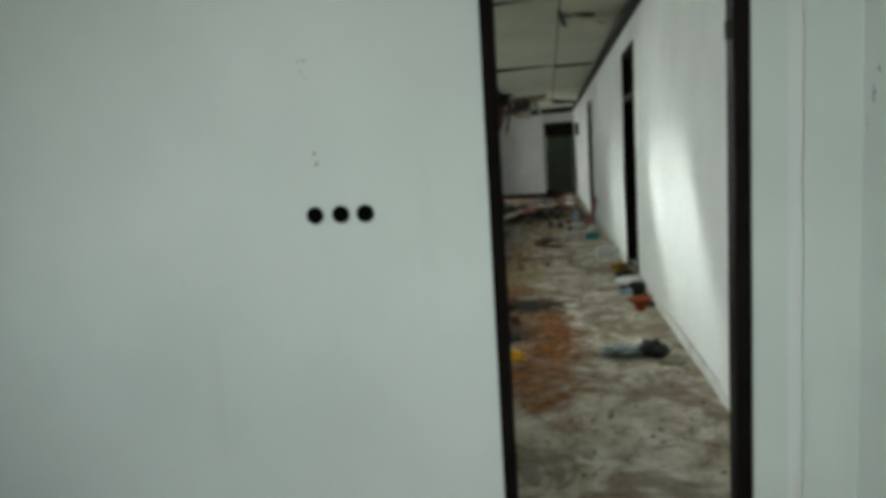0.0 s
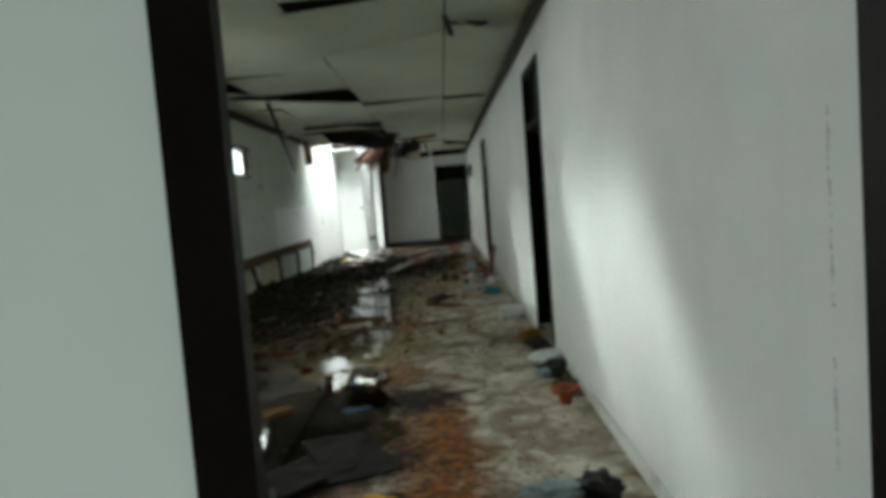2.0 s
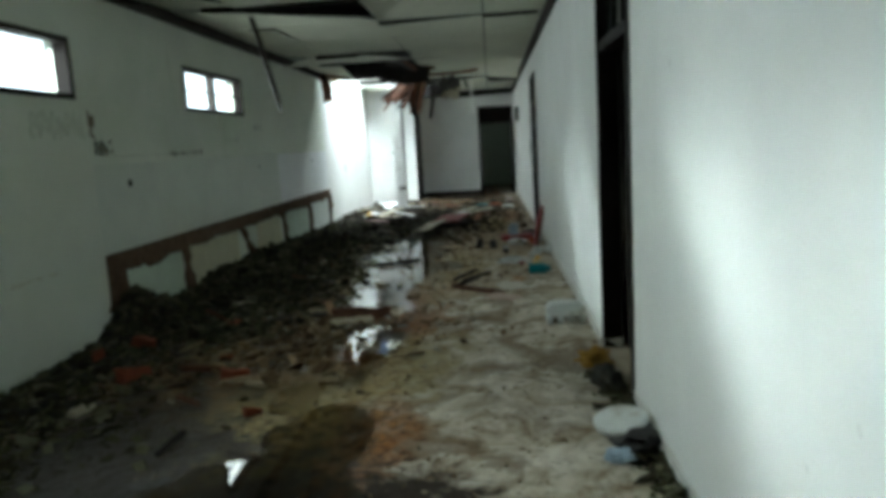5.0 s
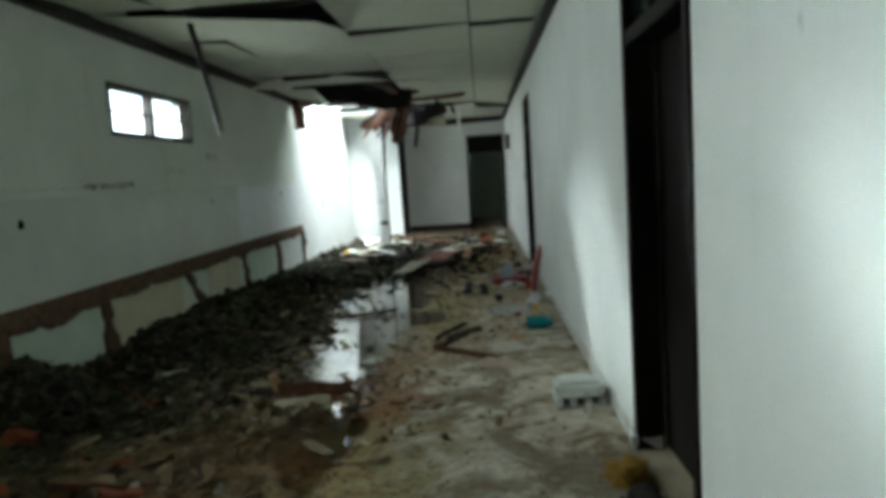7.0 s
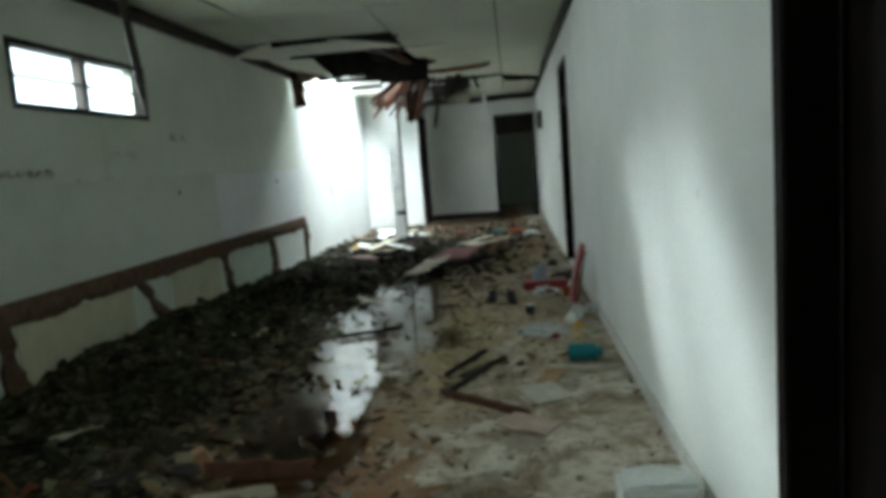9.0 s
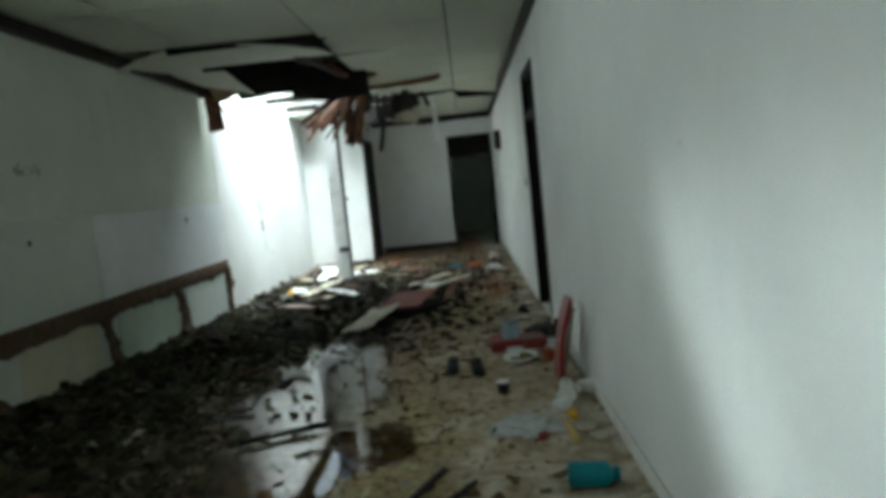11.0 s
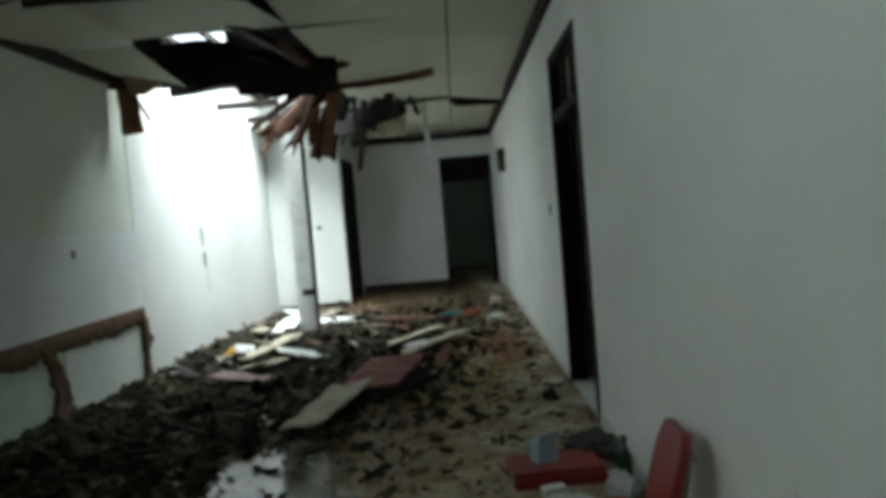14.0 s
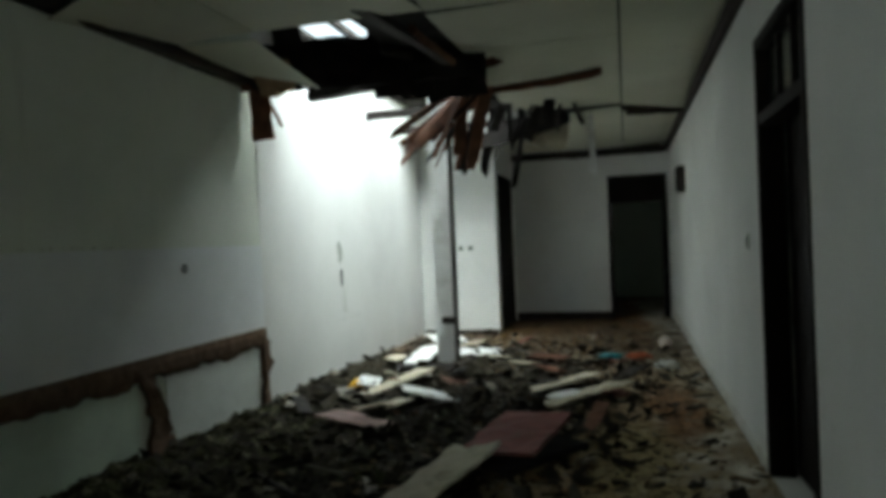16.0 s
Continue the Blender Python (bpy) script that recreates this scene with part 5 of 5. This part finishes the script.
part("handle", lathe([(0.028, -0.006), (0.034, 0.0), (0.028, 0.006), (0.022, 0.0)], 16, pose(0.055, 0, 0.045, 90, 0, 0)), ORANGE, ob)


def boot(x, y, turn):
    ob = thing("boot", (x, y, 0), "black rubber ankle boot, wet, standing on the floor", "boot", "pair of boots", (0, 0, turn))
    bm = bmesh.new()
    rings = []
    for k, (cx, rx, ry, z) in enumerate(((0.05, 0.1, 0.042, 0.012), (0.045, 0.1, 0.045, 0.045), (0.02, 0.075, 0.043, 0.075), (0.0, 0.055, 0.044, 0.085), (-0.005, 0.052, 0.044, 0.1), (-0.005, 0.045, 0.038, 0.1), (-0.003, 0.038, 0.035, 0.05))):
        rings.append([bm.verts.new((cx + rx * math.cos(2 * math.pi * i / 18), ry * math.sin(2 * math.pi * i / 18), z)) for i in range(18)])
    for a, b in zip(rings, rings[1:]):
        for i in range(18):
            bm.faces.new((a[i], a[(i + 1) % 18], b[(i + 1) % 18], b[i]))
    bm.faces.new(rings[0])
    bm.faces.new(rings[-1])
    part("upper", bm, BLACK, ob, smooth=True)
    part("sole", lathe([(0.046, 0.0), (0.048, 0.008), (0.046, 0.016)], 24, pose(0.05, 0, 0) @ Matrix.Diagonal((2.25, 1, 1, 1))), SOOT, ob)


boot(1.31, 12.58, -100)
boot(1.49, 12.49, -80)

# red chair: a broken-off back leaning on the wall, and its seat on the floor
ob = thing("broken_chair", (2.04, 12.07, 0), "broken red plastic chair back leaning on the wall", "chair", "", (0, 11, 0))
bm = bmesh.new()
n = 14
rows = []
for k in range(n + 1):
    z = 0.02 + 0.58 * k / n
    w = 0.14 - 0.012 * (k / n) - (0.03 * max(0, (k / n - 0.85) / 0.15) ** 2)
    bow = 0.025 * math.sin(math.pi * k / n)
    rows.append([bm.verts.new((-bow + dx, u * w, z)) for dx in (0.0, 0.034) for u in (-1, -0.5, 0, 0.5, 1)])
for a, b in zip(rows, rows[1:]):
    for i in range(4):
        bm.faces.new((a[i], a[i + 1], b[i + 1], b[i]))
        bm.faces.new((a[5 + i], b[5 + i], b[6 + i], a[6 + i]))
    bm.faces.new((a[0], b[0], b[5], a[5]))
    bm.faces.new((a[4], a[9], b[9], b[4]))
for r in (rows[0], rows[-1]):
    bm.faces.new(r[:5] + r[5:][::-1])
part("panel", bm, REDPLASTIC, ob)
for s in (-0.09, 0.16):
    part("back_leg", lathe([(0.012, 0.0), (0.012, 0.54)], 12, pose(0.035, s, 0.0, 0, 0, 0)), plain("dull_tube", (0.2, 0.19, 0.15), 0.5, 0.2, 12, 0.5), ob, "dull metal tube leg")
part("top_tube", lathe([(0.012, -0.09), (0.012, 0.16)], 12, pose(0.035, 0, 0.54, 90, 0, 0)), plain("dull_rail", (0.2, 0.19, 0.15), 0.5, 0.2, 12, 0.5), ob, "dull metal tube rail")
part("rivet", lathe([(0.01, 0), (0.008, 0.006), (0.001, 0.008)], 12, pose(-0.022, -0.05, 0.3, 0, -90, 0)), WHITEPL, ob, "pale rivet")
# the broken chair's loose seat
ob = thing("loose_seat", (1.85, 13.20, 0.0), "loose red plastic chair seat lying on the floor", "stool", "", (0, 0, 4))
part("pan", box(-0.25, 0.25, -0.16, 0.16, 0.03, 0.075, 0.02), REDPLASTIC, ob)
part("front_lip", box(-0.24, 0.24, -0.175, -0.15, 0.0, 0.06, 0.01), REDPLASTIC, ob)
for sx2 in (-0.21, 0.21):
    part("leg_stub", box(sx2 - 0.02, sx2 + 0.02, 0.1, 0.14, 0.0, 0.04, 0.004), REDPLASTIC, ob)
ob = thing("blue_carton", (1.80, 13.21, 0.075), "pale blue carton on the red chair seat", "carton", "", (0, 0, 25))
part("body", box(-0.06, 0.06, -0.045, 0.045, 0, 0.12, 0.006), BLUE, ob)
part("flap", box(-0.06, 0.06, 0.0, 0.05, -0.002, 0.002, 0.001, pose(0, -0.045, 0.12, 115, 0, 0)), BLUE, ob)
ob = link("dark_rag", lump(0.14, 0.16, 0.06, 0.6, 37, 4), DARKCLOTH, smooth=True)
ob.location = (2.10, 13.48, 0.045)
tagged(ob, "dark wet rag by the wall", "rag")

for nm, x, y, a, l, w, m, lab, cat in (("paper_sheet", 1.68, 9.72, 25, 0.3, 0.24, plain("limp_paper", (0.5, 0.47, 0.4), 0.9, 0.15, 10), "limp off-white paper sheet on the floor", "paper"),
                                       ("carton_scrap", 1.74, 10.04, -20, 0.26, 0.14, plain("torn_carton", (0.38, 0.24, 0.13), 0.9, 0.2, 10), "folded brown carton scrap on the floor", "carton"),
                                       ("paper_sheet", 1.58, 9.24, 60, 0.3, 0.2, plain("pinkish_paper", (0.45, 0.34, 0.28), 0.9, 0.2, 10), "faded pinkish paper stuck to the floor", "paper")):
    ob = link(nm, ragged_box(-w / 2, w / 2, -l / 2, l / 2, 0, 0.008, 0.05, 0.014, x * 7), m)
    ob.matrix_world = pose(x, y, 0.005, 2, -2, a)
    tagged(ob, lab, cat)
ob = thing("plastic_disc", (1.83, 11.02, 0), "small red plastic disc on the floor", "plastic disc")
part("shell", lathe([(0.03, 0.0), (0.03, 0.03), (0.024, 0.036), (0.002, 0.036)], 16), REDPLASTIC, ob)
ob = thing("strike_plate", (1.122, 1.2, 1.02), "dull metal lock plate on the door frame", "lock", "", (0, 0, 16))
part("plate", box(-0.004, 0.004, -0.018, 0.018, -0.07, 0.07, 0.002), plain("dull_steel", (0.1, 0.1, 0.1), 0.4, 0.3, 20, 0.6), ob)
part("latch_lip", box(0.004, 0.012, -0.01, 0.016, -0.02, 0.02, 0.002), plain("worn_steel", (0.2, 0.2, 0.2), 0.35, 0.3, 20, 0.6), ob)

# towards the end
ob = thing("bucket", (-1.11, 16.87, ground(-1.11, 16.87) - 0.02), "split yellow plastic bucket in the rubble", "bucket", "", (-12, 60, 10))
part("wall", lathe([(0.06, 0.0), (0.085, 0.15), (0.08, 0.15), (0.055, 0.01)], 24), YELLOW, ob)
part("rim", lathe([(0.08, 0.145), (0.094, 0.148), (0.092, 0.158), (0.08, 0.157)], 24), YELLOW, ob)
for nm, x, y, m, lab, sd in (("teal_wrapper", 1.26, 19.22, TEAL, "crumpled teal wrapper on the litter", 40), ("red_wrapper", 1.58, 19.22, ORANGE, "crumpled orange-red wrapper on the litter", 43), ("white_wrapper", 1.87, 18.61, WHITEPL, "flat white wrapper on the litter", 46)):
    ob = link(nm, lump(0.13, 0.1, 0.045, 0.6, sd, 3), m, smooth=True)
    ob.location = (x, y, ground(x, y) + 0.03)
    tagged(ob, lab, "wrapper", "wrappers")
ob = link("foam_ball", lump(0.09, 0.09, 0.085, 0.15, 50, 3), plain("pinkish_foam", (0.5, 0.42, 0.38), 0.9, 0.15, 10), smooth=True)
ob.location = (1.93, 20.11, ground(1.93, 20.11) + 0.07)
tagged(ob, "pinkish rounded lump of foam", "foam lump")
